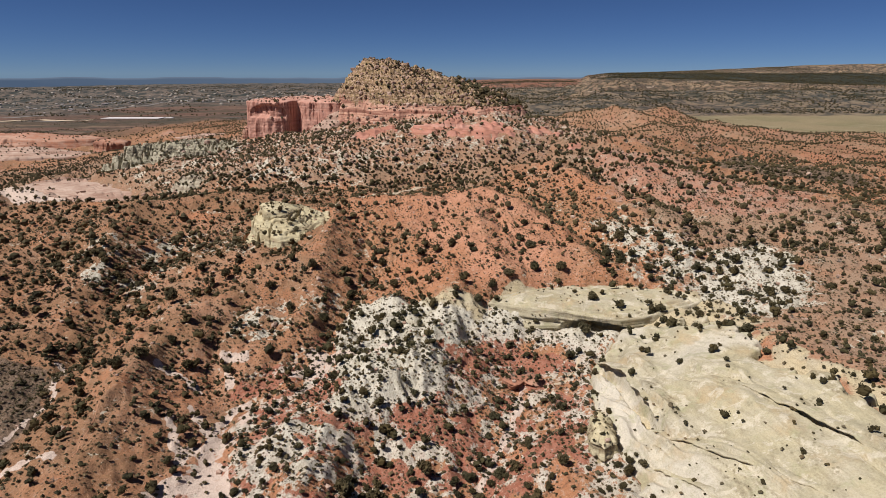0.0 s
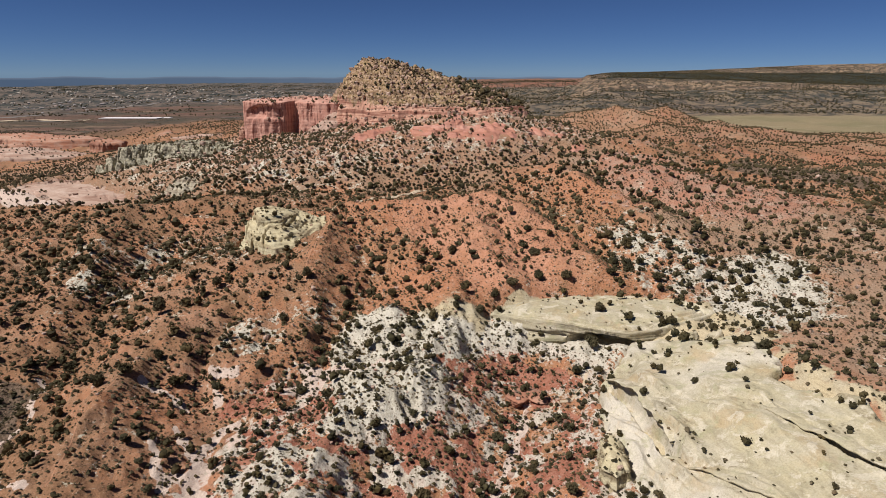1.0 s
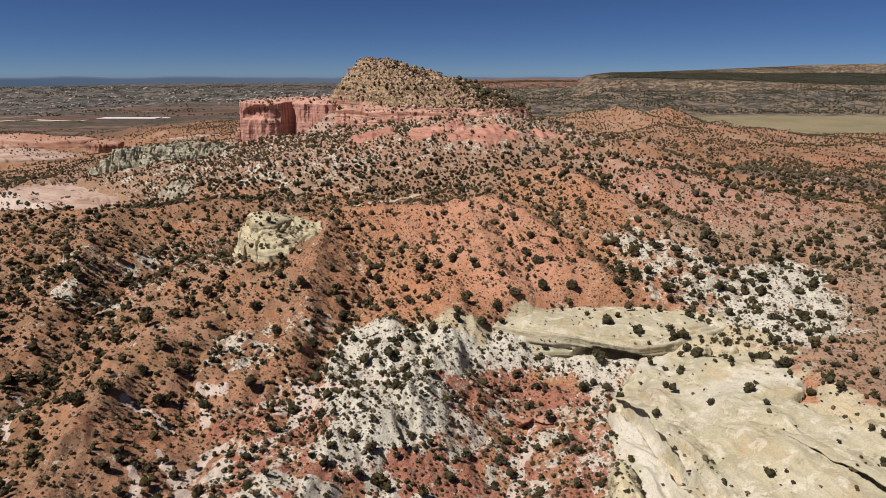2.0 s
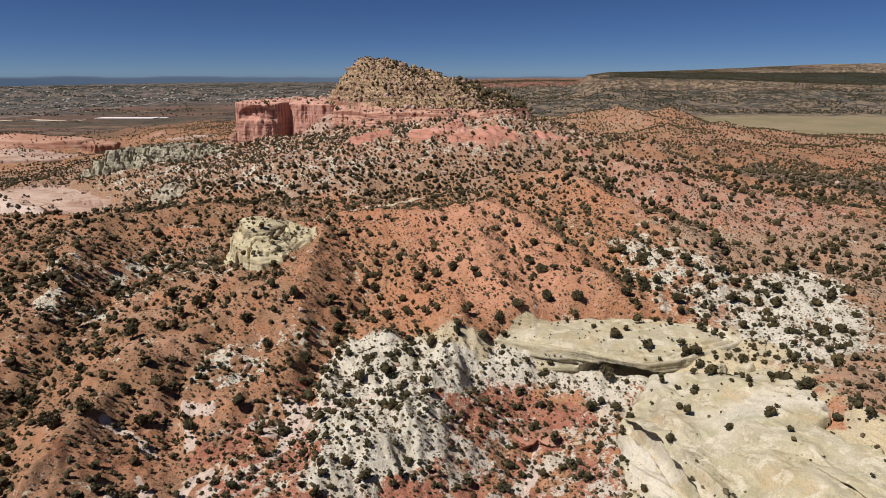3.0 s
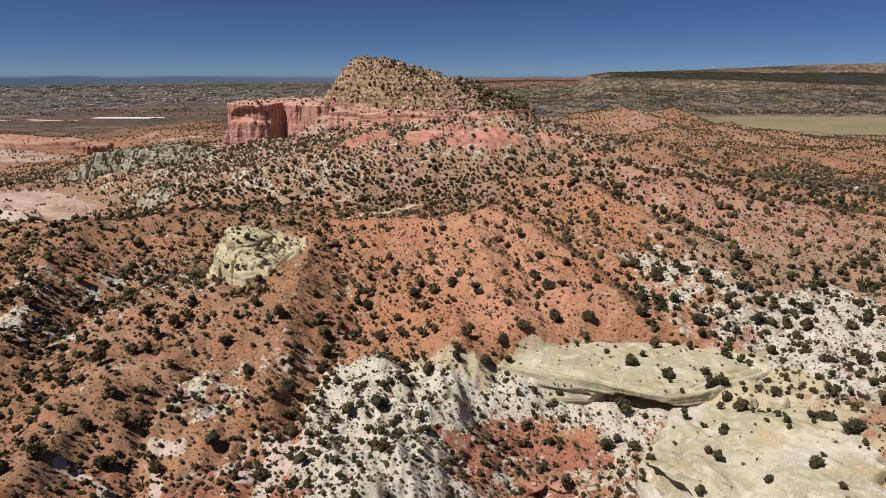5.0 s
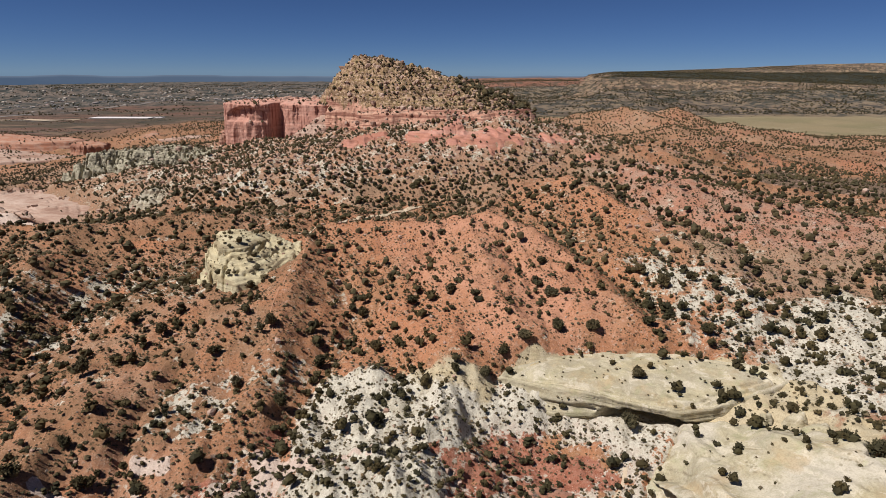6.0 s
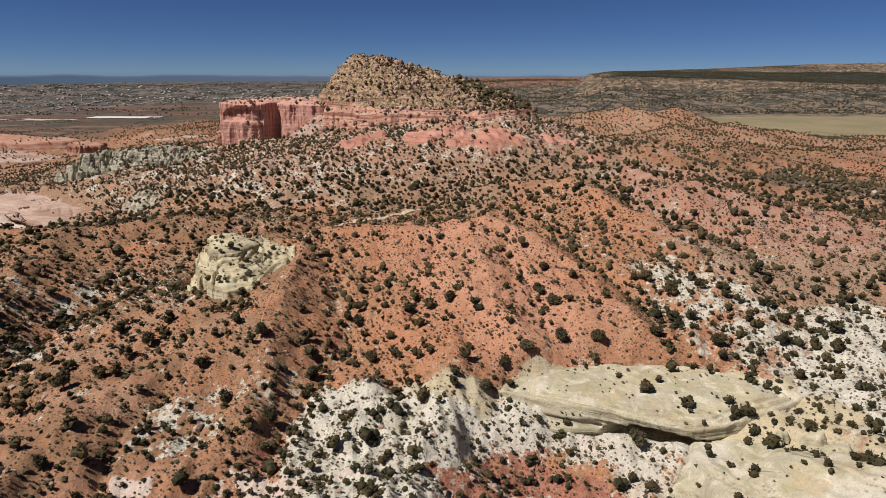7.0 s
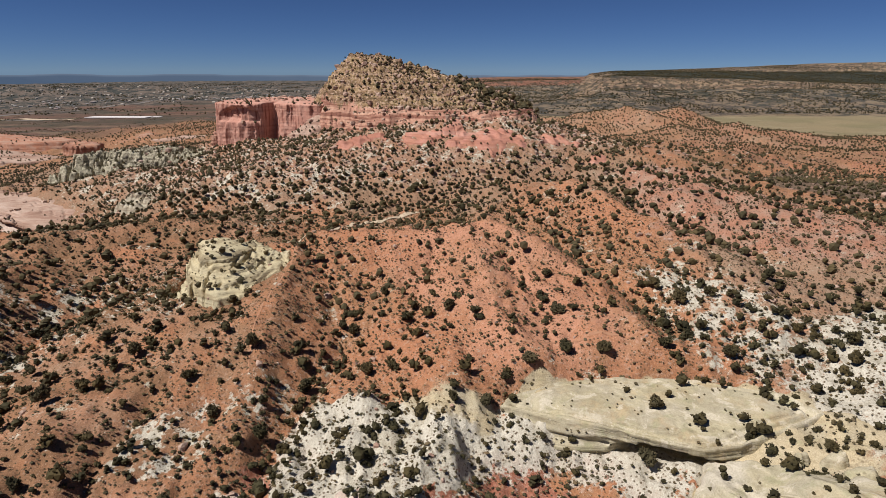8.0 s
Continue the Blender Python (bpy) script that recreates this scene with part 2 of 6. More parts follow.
SLAB_LEFT = [(-350, 520), (-300, 512), (-255, 480), (-245, 462), (-290, 448), (-330, 462), (-380, 500)]
MEADOW = [(150, 1250), (420, 1180), (620, 1050), (1000, 900), (2200, 1200), (2200, 1900), (1000, 1850), (300, 1750)]
TALUS = [(-250, 520), (-150, 440), (-60, 420), (40, 440), (110, 470), (130, 540), (60, 600), (-210, 640)]

# beds that crop out among the badlands: x, y and half widths of each patch
RED_BEDS = ((-39, 166, 9, 6), (-29, 148, 10, 2.5), (-7, 153, 8, 4), (7, 189, 9, 3.5), (22, 196, 8, 4), (35, 191, 6, 6), (30, 144, 6, 7), (39, 168, 4.5, 5), (-13, 136, 9, 4.5), (14, 136, 7, 6), (6, 149, 8, 6), (-62, 172, 9, 3), (-54, 176, 8, 3.5))
WHITE_BEDS = ((-45, 136, 7, 7), (-41, 144, 6, 4), (-15, 144, 5, 3), (-4, 144, 5, 3), (-27, 141, 5, 3), (-32, 128, 6, 3), (8, 172, 6, 3), (46, 207, 14, 3), (25, 211, 12, 6))


def patches(x, y, beds):
    """1 in the middle of each patch, 0 beyond its frayed edge."""
    out = np.zeros(np.shape(x))
    fray = 0.55 * fbm(x / 5, y / 5, 3, 191)
    for cx, cy, rx, ry in beds:
        out = np.maximum(out, smooth(1.25, 0.7, np.hypot((x - cx) / rx, (y - cy) / ry) + fray))
    return out


# pale sandy channels: half width and plan line
CHANNELS = ((1.6, [(-57, 112), (-58, 124), (-59, 132), (-63, 137), (-68, 140), (-69, 135)]), (1.3, [(-63, 137), (-65, 145), (-66, 152), (-65, 158), (-63, 165), (-60, 166)]),
            (0.9, [(-76, 159), (-72, 155), (-67, 148)]), (0.8, [(-78, 151), (-74, 143), (-69, 135)]), (0.7, [(-94, 177), (-91, 177), (-85, 176), (-79, 172)]),
            (1.0, [(-73, 182), (-69, 175)]), (2.2, [(-75, 189), (-69, 188)]), (0.55, [(-120, 141), (-121, 148), (-120, 157), (-119, 162), (-125, 172), (-131, 187), (-135, 189)]),
            (0.9, [(-113, 130), (-107, 132), (-98, 129)]), (2.6, [(-69, 120), (-66, 126), (-58, 128), (-52, 120)]), (2.4, [(-46, 192), (-38, 187), (-31, 185)]),
            (0.8, [(-38, 187), (-40, 176), (-46, 166), (-52, 158)]), (0.7, [(-31, 185), (-24, 190), (-16, 188)]), (0.7, [(8, 128), (12, 140), (18, 152), (24, 168), (27, 182)]))


ALCOVE_ROCK = [(18, 222), (28, 217), (38, 212), (46, 208), (56, 202), (64, 198), (72, 199), (86, 204), (97, 208), (92, 217), (71, 226), (50, 231), (34, 230), (22, 226)]
OUTCROP = [(-106, 302), (-101, 290), (-92, 284), (-84, 287), (-78, 282), (-66, 286), (-58, 299), (-62, 314), (-74, 322), (-94, 322), (-104, 313)]
BAND = [(-112, 572), (-95, 556), (-62, 534), (-12, 517), (30, 500), (54, 508), (74, 535), (82, 580), (50, 640), (-60, 690), (-130, 660)]
APRONS = ((30, 467, 27, 20), (-13, 478, 14, 19), (-54, 488, 20, 15), (78, 478, 15, 9))
BARE_SLAB = [(-366, 510), (-335, 491), (-297, 476), (-264, 455), (-236, 462), (-258, 494), (-300, 524), (-340, 532)]
LOWER_SLAB = [(-372, 500), (-335, 487), (-297, 472), (-264, 451), (-262, 440), (-286, 437), (-318, 446), (-352, 466)]
GREEN_CLIFF = [(-316, 562), (-298, 546), (-276, 552), (-256, 540), (-230, 546), (-210, 532), (-192, 544), (-190, 576), (-230, 602), (-290, 602)]


def mesa_edge(x):
    """How far off the rim of the right-hand table land lies."""
    return 2450 + 0.10 * x + 150 * gnoise(x / 420, 1.7, 61) + 80 * gnoise(x / 90, 3.3, 62) + 36 * gnoise(x / 28, 4.1, 68)


def mesa_on(x, y):
    return smooth(430, 700, x - 0.28 * (y - 2450) + 90 * gnoise(x / 130, y / 130, 59) + 50 * gnoise(x / 45, y / 45, 58))


def land(x, y, fine=True):
    """Height of the ground, with its erosion."""
    h = landform(x, y)
    if not fine:
        return h
    for rise, width, line in CREASES:
        d, _ = line_distance(x, y, line)
        d = np.sqrt(d)
        h = h + rise * np.exp(-d / width) * (1 - smooth(2.5 * width, 4 * width, d))
    far = smooth(350, 1500, np.hypot(x, y))
    slick = inside(x, y, SLICK, 3.0)
    wash = inside(x, y, WASH, 3.0)
    rough = (1 - 0.9 * slick) * (1 - 0.85 * wash)
    warp = 6 * gnoise(x / 22, y / 22, 40)
    bad = inside(x, y, BADLAND, 8.0)
    belt = np.maximum(inside(x, y, WHITE_BELT, 6.0), inside(x, y, PALE_RIGHT_UPPER, 8.0))
    h = h + rough * (1 - far) * ((3.6 + 1.2 * bad) * ridged((x + warp) / 26, (y - warp) / 34, 3, 3) - 2.9 * ridged((x - warp) / 13, (y + warp) / 17, 3, 7) + (1.3 + 1.0 * belt) * ridged(x / 6, y / 8, 2, 9) + 0.45 * fbm(x / 3.5, y / 3.5, 2, 11))
    # ribs and rills that run down the white beds
    ribs = ridged((0.97 * x + 0.25 * y + 0.5 * warp) / 7.5, (0.25 * x - 0.97 * y) / 30, 3, 27)
    h = h + 3.4 * ribs * inside(x, y, WHITE_BELT, 5.0) * (1 - far)
    mid = smooth(330, 520, y) * (1 - smooth(1100, 1500, y))
    for cx, cy, rx, ry in APRONS:
        mid = mid * (1 - smooth(1.7, 1.0, np.hypot((x - cx) / rx, (y - cy) / ry)))
    h = h + far * 9 * ridged(x / 160, y / 160, 3, 21) + mid * rough * (11.0 * ridged((x + 2 * warp) / 80, (y - x * 0.3) / 100, 4, 23) - 2.6)
    h = h - 2.2 * inside(x, y, SLICK, 2.0) - 3.0 * inside(x, y - 3, ALCOVE_ROCK, 3.0) - 7 * inside(x, y, OUTCROP, 3.0)
    for outline, deep in ((BARE_SLAB, 6), (LOWER_SLAB, 5), (GREEN_CLIFF, 8)):
        h = h - deep * inside(x, y, outline, 6.0)
    # far right table land: a wooded foot, stepped cliffs, a plateau and a higher back table
    t, on = y - mesa_edge(x), mesa_on(x, y)
    h = h + on * 44 * smooth(-620, 0, t)
    top = np.interp(x, [560, 780, 1200, 1900], [84, 84, 74, 50])
    top = top + (103 - top) * smooth(130, 1100, t)
    step = 0.42 * smooth(0, 55, t) + 0.14 * smooth(62, 78, t) + 0.20 * smooth(92, 108, t) + 0.24 * smooth(128, 146, t)
    h = h + on * step * (top - h) + on * 6 * ridged(x / 46, y / 40, 3, 69) * smooth(-30, 20, t) * (1 - smooth(130, 150, t))
    edge2 = 3900 - 0.05 * x + 200 * gnoise(x / 380, 0.7, 64)
    back = 0.55 * smooth(0, 60, y - edge2) + 0.2 * smooth(90, 120, y - edge2) + 0.25 * smooth(160, 190, y - edge2)
    h = h + smooth(1050, 3000, x) * 62 * back * (1 + 0.12 * gnoise(x / 160, 0.3, 65))
    h = h + (1 - on) * smooth(-200, 500, x) * 20 * smooth(0, 130, y - 3450 - 120 * gnoise(x / 200, 0.9, 63)) * (1 + 0.2 * gnoise(x / 120, 0.4, 60))
    # knolls on the left plain
    h = h + 30 * np.exp(-((x + 1950) / 430) ** 2 - ((y - 2750) / 160) ** 2) * (1 + 0.8 * ridged(x / 90, y / 120, 2, 66))
    h = h + 26 * np.exp(-((x + 1350) / 620) ** 2 - ((y - 2950) / 170) ** 2) * (1 + 1.2 * ridged(x / 90, y / 120, 2, 67))
    return h



# ---- materials ----
class Graph:
    """A small builder for node materials."""

    def __init__(self, name, rough=0.9):
        self.mat = bpy.data.materials.new(name)
        self.mat.use_nodes = True
        self.tree = self.mat.node_tree
        self.bsdf = self.tree.nodes["Principled BSDF"]
        self.bsdf.inputs["Roughness"].default_value = rough
        self.bsdf.inputs["Specular IOR Level"].default_value = 0.15
        self.pos = self.tree.nodes.new("ShaderNodeNewGeometry").outputs["Position"]

    def link(self, a, b):
        self.tree.links.new(a, b)

    def put(self, socket, value):
        if isinstance(value, bpy.types.NodeSocket):
            self.link(value, socket)
        else:
            socket.default_value = value

    def scaled(self, sx, sy, sz, src=None):
        m = self.tree.nodes.new("ShaderNodeMapping")
        m.inputs["Scale"].default_value = (sx, sy, sz)
        self.link(src or self.pos, m.inputs["Vector"])
        return m.outputs["Vector"]

    def noise(self, scale, detail=4, rough=0.55, vector=None, distort=0.0):
        n = self.tree.nodes.new("ShaderNodeTexNoise")
        n.inputs["Scale"].default_value, n.inputs["Detail"].default_value = scale, detail
        n.inputs["Roughness"].default_value, n.inputs["Distortion"].default_value = rough, distort
        self.link(vector or self.pos, n.inputs["Vector"])
        return n.outputs["Fac"]

    def cells(self, scale, vector=None, feature="F1"):
        n = self.tree.nodes.new("ShaderNodeTexVoronoi")
        n.feature = feature
        n.inputs["Scale"].default_value = scale
        self.link(vector or self.pos, n.inputs["Vector"])
        return n.outputs["Distance"]

    def math(self, op, a, b=0.0):
        n = self.tree.nodes.new("ShaderNodeMath")
        n.operation = op
        self.put(n.inputs[0], a)
        self.put(n.inputs[1], b)
        return n.outputs[0]

    def ramp(self, v, lo, hi, a=0.0, b=1.0):
        n = self.tree.nodes.new("ShaderNodeMapRange")
        n.interpolation_type = "SMOOTHSTEP"
        self.put(n.inputs["Value"], v)
        n.inputs["From Min"].default_value, n.inputs["From Max"].default_value = lo, hi
        n.inputs["To Min"].default_value, n.inputs["To Max"].default_value = a, b
        return n.outputs["Result"]

    def mix(self, fac, a, b, blend="MIX"):
        n = self.tree.nodes.new("ShaderNodeMix")
        n.data_type, n.blend_type = "RGBA", blend
        self.put(n.inputs["Factor"], fac)
        for socket, value in ((n.inputs[6], a), (n.inputs[7], b)):
            self.put(socket, (*value, 1.0) if isinstance(value, tuple) else value)
        return n.outputs[2]

    def attribute(self, name):
        n = self.tree.nodes.new("ShaderNodeAttribute")
        n.attribute_name = name
        s = self.tree.nodes.new("ShaderNodeSeparateColor")
        self.link(n.outputs["Color"], s.inputs["Color"])
        return s.outputs

    def height(self):
        s = self.tree.nodes.new("ShaderNodeSeparateXYZ")
        self.link(self.pos, s.inputs["Vector"])
        return s.outputs["Z"]

    def bump(self, value, distance, strength=1.0):
        n = self.tree.nodes.new("ShaderNodeBump")
        n.inputs["Distance"].default_value, n.inputs["Strength"].default_value = distance, strength
        self.link(value, n.inputs["Height"])
        self.link(n.outputs["Normal"], self.bsdf.inputs["Normal"])

    def done(self, colour):
        self.put(self.bsdf.inputs["Base Color"], colour)
        return self.mat


def ground_material():
    g = Graph("desert_ground", 0.95)
    a, b, c = g.attribute("beds"), g.attribute("cover"), g.attribute("far")
    broad, mid, fine, grit = g.noise(0.02, 4), g.noise(0.13, 5), g.noise(0.75, 5, 0.65), g.noise(3.5, 3, 0.7)
    soil = g.mix(g.ramp(mid, 0.35, 0.68), (0.42, 0.195, 0.10), (0.33, 0.18, 0.095))
    soil = g.mix(g.ramp(broad, 0.42, 0.62), soil, (0.44, 0.20, 0.105))
    soil = g.mix(g.ramp(fine, 0.52, 0.66), soil, (0.46, 0.29, 0.20))
    soil = g.mix(g.ramp(g.noise(0.5, 6, 0.7), 0.53, 0.66, 0.0, 0.8), soil, (0.19, 0.098, 0.06))
    tan = g.attribute("tint")
    soil = g.mix(g.math("MULTIPLY", tan[0], g.ramp(mid, 0.25, 0.6, 0.5, 1.0)), soil, (0.335, 0.235, 0.162))
    soil = g.mix(g.math("MULTIPLY", tan[2], g.ramp(mid, 0.3, 0.6, 0.45, 1.0)), soil, (0.268, 0.148, 0.081))
    soil = g.mix(g.math("MULTIPLY", tan[1], g.math("MULTIPLY", g.ramp(fine, 0.35, 0.6, 0.6, 1.0), g.ramp(g.noise(0.07, 5, 0.65), 0.38, 0.6, 0.25, 1.0))), soil, (0.53, 0.27, 0.17))
    red = g.mix(g.ramp(fine, 0.35, 0.65), (0.30, 0.11, 0.066), (0.39, 0.185, 0.125))

    blot = g.noise(0.42, 7, 0.74)

    def zone(weight, k=1.0, sharp=0.12):
        v = g.math("ADD", weight, g.math("MULTIPLY", g.math("SUBTRACT", g.math("ADD", g.math("MULTIPLY", mid, 0.35), g.math("MULTIPLY", blot, 0.65)), 0.5), k * 1.8))
        return g.ramp(v, 0.5 - sharp, 0.5 + sharp)
    white = g.mix(g.ramp(fine, 0.46, 0.74), (0.62, 0.58, 0.48), (0.46, 0.405, 0.31))
    white = g.mix(g.ramp(mid, 0.5, 0.74), white, (0.46, 0.415, 0.31))
    low = g.ramp(g.height(), 9.0, 4.5)
    white = g.mix(g.math("MULTIPLY", low, g.ramp(fine, 0.4, 0.62, 0.15, 0.8)), white, (0.53, 0.43, 0.36))
    white = g.mix(g.ramp(g.noise(0.28, 5, 0.7, g.scaled(1.6, 0.5, 1.0)), 0.5, 0.64, 0.0, 0.75), white, (0.36, 0.325, 0.25))
    sand = g.mix(g.ramp(fine, 0.45, 0.75), (0.61, 0.49, 0.41), (0.52, 0.38, 0.30))
    bed = g.noise(0.9, 5, 0.6, g.scaled(0.25, 0.25, 2.6), 0.8)
    yellow = g.mix(g.ramp(mid, 0.38, 0.66), (0.52, 0.43, 0.27), (0.47, 0.41, 0.29))
    yellow = g.mix(g.ramp(g.noise(0.06, 5, 0.6), 0.46, 0.66), yellow, (0.48, 0.40, 0.26))
    yellow = g.mix(g.math("MULTIPLY", g.ramp(bed, 0.5, 0.62), 0.55), yellow, (0.33, 0.27, 0.17))
    yellow = g.mix(g.math("MULTIPLY", g.ramp(g.noise(0.4, 4, 0.6, g.scaled(0.5, 1.5, 1.0)), 0.58, 0.75), 0.6), yellow, (0.36, 0.34, 0.2))
    pink = g.mix(g.ramp(mid, 0.4, 0.62), (0.40, 0.20, 0.13), (0.40, 0.25, 0.18))
    grey = g.mix(g.ramp(fine, 0.38, 0.62), (0.12, 0.085, 0.058), (0.22, 0.15, 0.105))
    meadow = g.mix(g.ramp(g.noise(0.004, 4), 0.4, 0.62), (0.26, 0.21, 0.125), (0.215, 0.185, 0.105))
    meadow = g.mix(g.ramp(g.noise(0.02, 4, 0.6, g.scaled(0.3, 1.6, 1)), 0.55, 0.7), meadow, (0.30, 0.25, 0.16))
    plain = g.mix(g.ramp(g.noise(0.005, 5, 0.6, g.scaled(0.4, 1.5, 1)), 0.42, 0.6), (0.15, 0.088, 0.066), (0.085, 0.07, 0.05))
    plain = g.mix(g.ramp(g.noise(0.012, 5, 0.7, g.scaled(0.5, 1.6, 1)), 0.54, 0.66, 0.0, 0.8), plain, (0.21, 0.145, 0.10))
    plain = g.mix(g.ramp(g.noise(0.03, 5, 0.75, g.scaled(0.6, 1.2, 1)), 0.54, 0.62, 0.0, 0.85), plain, (0.035, 0.038, 0.03))
    east = g.tree.nodes.new("ShaderNodeSeparateXYZ")
    g.link(g.pos, east.inputs["Vector"])
    # Far ground and woods cooled towards grey: distance haze put into the colour.
    bare = g.mix(g.ramp(east.outputs["X"], -100, 350), (0.16, 0.128, 0.105), (0.235, 0.182, 0.125))
    forest = g.mix(g.ramp(g.noise(0.04, 6, 0.75, g.scaled(0.7, 0.5, 1)), 0.44, 0.56), (0.045, 0.05, 0.046), bare)
    forest = g.mix(g.ramp(g.noise(0.006, 5, 0.7, g.scaled(0.5, 1.6, 1)), 0.56, 0.66, 0.0, 0.7), forest, (0.05, 0.055, 0.048))
    band = g.noise(1.0, 4, 0.6, g.scaled(0.004, 0.004, 0.09), 0.6)
    cliff = g.mix(g.ramp(band, 0.44, 0.58), (0.30, 0.215, 0.14), (0.17, 0.115, 0.08))
    cliff = g.mix(g.ramp(band, 0.6, 0.66), cliff, (0.42, 0.33, 0.25))
    cliff = g.mix(g.ramp(g.noise(0.045, 5, 0.8), 0.45, 0.54, 0.0, 0.9), cliff, (0.06, 0.055, 0.042))
    out = g.mix(zone(b[1], 1.0), soil, red)
    out = g.mix(zone(c[2], 1.0), out, pink)
    out = g.mix(zone(a[0], 2.4, 0.10), out, white)
    out = g.mix(zone(b[0], 0.8), out, grey)
    out = g.mix(zone(a[1], 0.55, 0.08), out, sand)
    out = g.mix(zone(a[2], 0.5, 0.1), out, yellow)
    out = g.mix(c[1], out, plain)
    out = g.mix(c[0], out, meadow)
    out = g.mix(b[2], out, forest)
    m = g.attribute("mesa")
    out = g.mix(m[2], out, g.mix(g.ramp(g.noise(0.02, 5, 0.7), 0.42, 0.6), (0.26, 0.125, 0.085), (0.10, 0.075, 0.055)))
    out = g.mix(m[0], out, cliff)
    wood = g.mix(g.ramp(g.noise(0.03, 5, 0.75), 0.5, 0.66), (0.032, 0.036, 0.026), (0.09, 0.075, 0.055))
    out = g.mix(m[1], out, wood)
    out = g.mix(g.ramp(grit, 0.42, 0.62, 0.0, 0.55), out, g.mix(1.0, out, (0.60, 0.55, 0.52), "MULTIPLY"))
    out = g.mix(g.ramp(g.noise(1.6, 3, 0.6), 0.6, 0.68, 0.0, 0.5), out, g.mix(1.0, out, (1.45, 1.5, 1.55), "MULTIPLY"))
    near = g.math("SUBTRACT", 1.0, g.math("MINIMUM", 1.0, g.math("ADD", g.math("ADD", g.math("MULTIPLY", a[2], 1.0), a[1]), g.math("ADD", c[1], g.math("ADD", c[0], b[2])))))
    out = g.mix(g.math("MULTIPLY", g.ramp(g.cells(1.7), 0.2, 0.1), g.math("MULTIPLY", near, 0.75)), out, (0.5, 0.38, 0.29))
    tufts = g.math("MULTIPLY", g.ramp(g.cells(0.95), 0.36, 0.22), g.ramp(g.noise(0.22, 3), 0.36, 0.52))
    out = g.mix(g.math("MULTIPLY", tufts, g.math("MULTIPLY", near, 0.9)), out, (0.10, 0.065, 0.036))
    rough = g.math("ADD", g.math("MULTIPLY", fine, 0.6), g.math("MULTIPLY", grit, 0.25))
    g.bump(g.math("MULTIPLY", rough, g.math("SUBTRACT", 1.0, g.math("MULTIPLY", a[2], 0.7))), 1.1, 0.9)
    return g.done(out)


def rock_material(name, main, second, dark, light, band=0.5, bedding=0.6, relief=0.5, stain=0.6, beds=False, lumpy=False):
    g = Graph(name, 0.9)
    layers = g.noise(band, 5, 0.65, g.scaled(0.06, 0.06, 1.0), 0.5)
    thin = g.noise(band * 4.5, 4, 0.6, g.scaled(0.05, 0.05, 1.0), 0.3)
    mottle, grit = g.noise(0.12, 5, 0.6), g.noise(2.4, 4, 0.7)
    streak = g.noise(0.55, 4, 0.6, g.scaled(1.0, 1.0, 0.06), 0.4)
    col = g.mix(g.ramp(mottle, 0.38, 0.62), main, second)
    col = g.mix(g.math("MULTIPLY", g.ramp(layers, 0.5, 0.6), bedding), col, dark)
    col = g.mix(g.math("MULTIPLY", g.ramp(layers, 0.46, 0.36), bedding * 0.8), col, light)
    col = g.mix(g.math("MULTIPLY", g.ramp(thin, 0.55, 0.64), bedding * 0.6), col, dark)
    slope = g.tree.nodes.new("ShaderNodeSeparateXYZ")
    g.link(g.tree.nodes["Geometry"].outputs["Normal"], slope.inputs["Vector"])
    col = g.mix(g.math("MULTIPLY", g.math("MULTIPLY", g.ramp(streak, 0.5, 0.66), g.ramp(slope.outputs["Z"], 0.55, 0.2)), stain), col, dark)
    if beds:
        lines = g.attribute("bedding")
        col = g.mix(g.math("MULTIPLY", lines[0], g.ramp(g.noise(0.5, 4, 0.65), 0.32, 0.6)), col, dark)
        col = g.mix(g.math("MULTIPLY", lines[1], 0.7), col, (0.56, 0.51, 0.42))
        col = g.mix(g.math("MULTIPLY", g.ramp(g.noise(0.09, 4, 0.6), 0.52, 0.68), 0.6), col, (0.43, 0.32, 0.18))
        col = g.mix(g.math("MULTIPLY", g.ramp(g.noise(0.35, 6, 0.72), 0.5, 0.62), 0.4), col, (0.34, 0.315, 0.215))
        col = g.mix(g.math("MULTIPLY", g.ramp(g.noise(0.22, 6, 0.7, None, 0.5), 0.53, 0.60), 0.6), col, (0.61, 0.55, 0.43))
        col = g.mix(g.math("MULTIPLY", g.math("MULTIPLY", lines[2], g.ramp(g.cells(0.8), 0.4, 0.15)), 0.6), col, (0.20, 0.17, 0.10))
        col = g.mix(g.math("MULTIPLY", g.ramp(g.noise(0.16, 5, 0.65), 0.55, 0.66), 0.5), col, (0.34, 0.33, 0.19))
    if lumpy:
        # Pale stones, with the shade of the gaps between them put into the colour.
        stones = g.noise(0.5, 5, 0.7)
        col = g.mix(g.ramp(stones, 0.54, 0.6, 0.0, 0.9), col, light)
        col = g.mix(g.ramp(stones, 0.45, 0.38, 0.0, 0.85), col, g.mix(1.0, dark, (0.5, 0.5, 0.45), "MULTIPLY"))
    col = g.mix(g.ramp(grit, 0.4, 0.68, 0.0, 0.5), col, g.mix(1.0, col, (0.62, 0.58, 0.54), "MULTIPLY"))
    g.bump(g.math("ADD", g.math("ADD", g.math("MULTIPLY", layers, 1.0), g.math("MULTIPLY", thin, 0.5)), g.math("MULTIPLY", grit, 0.2)), relief, 0.9)
    return g.done(col)


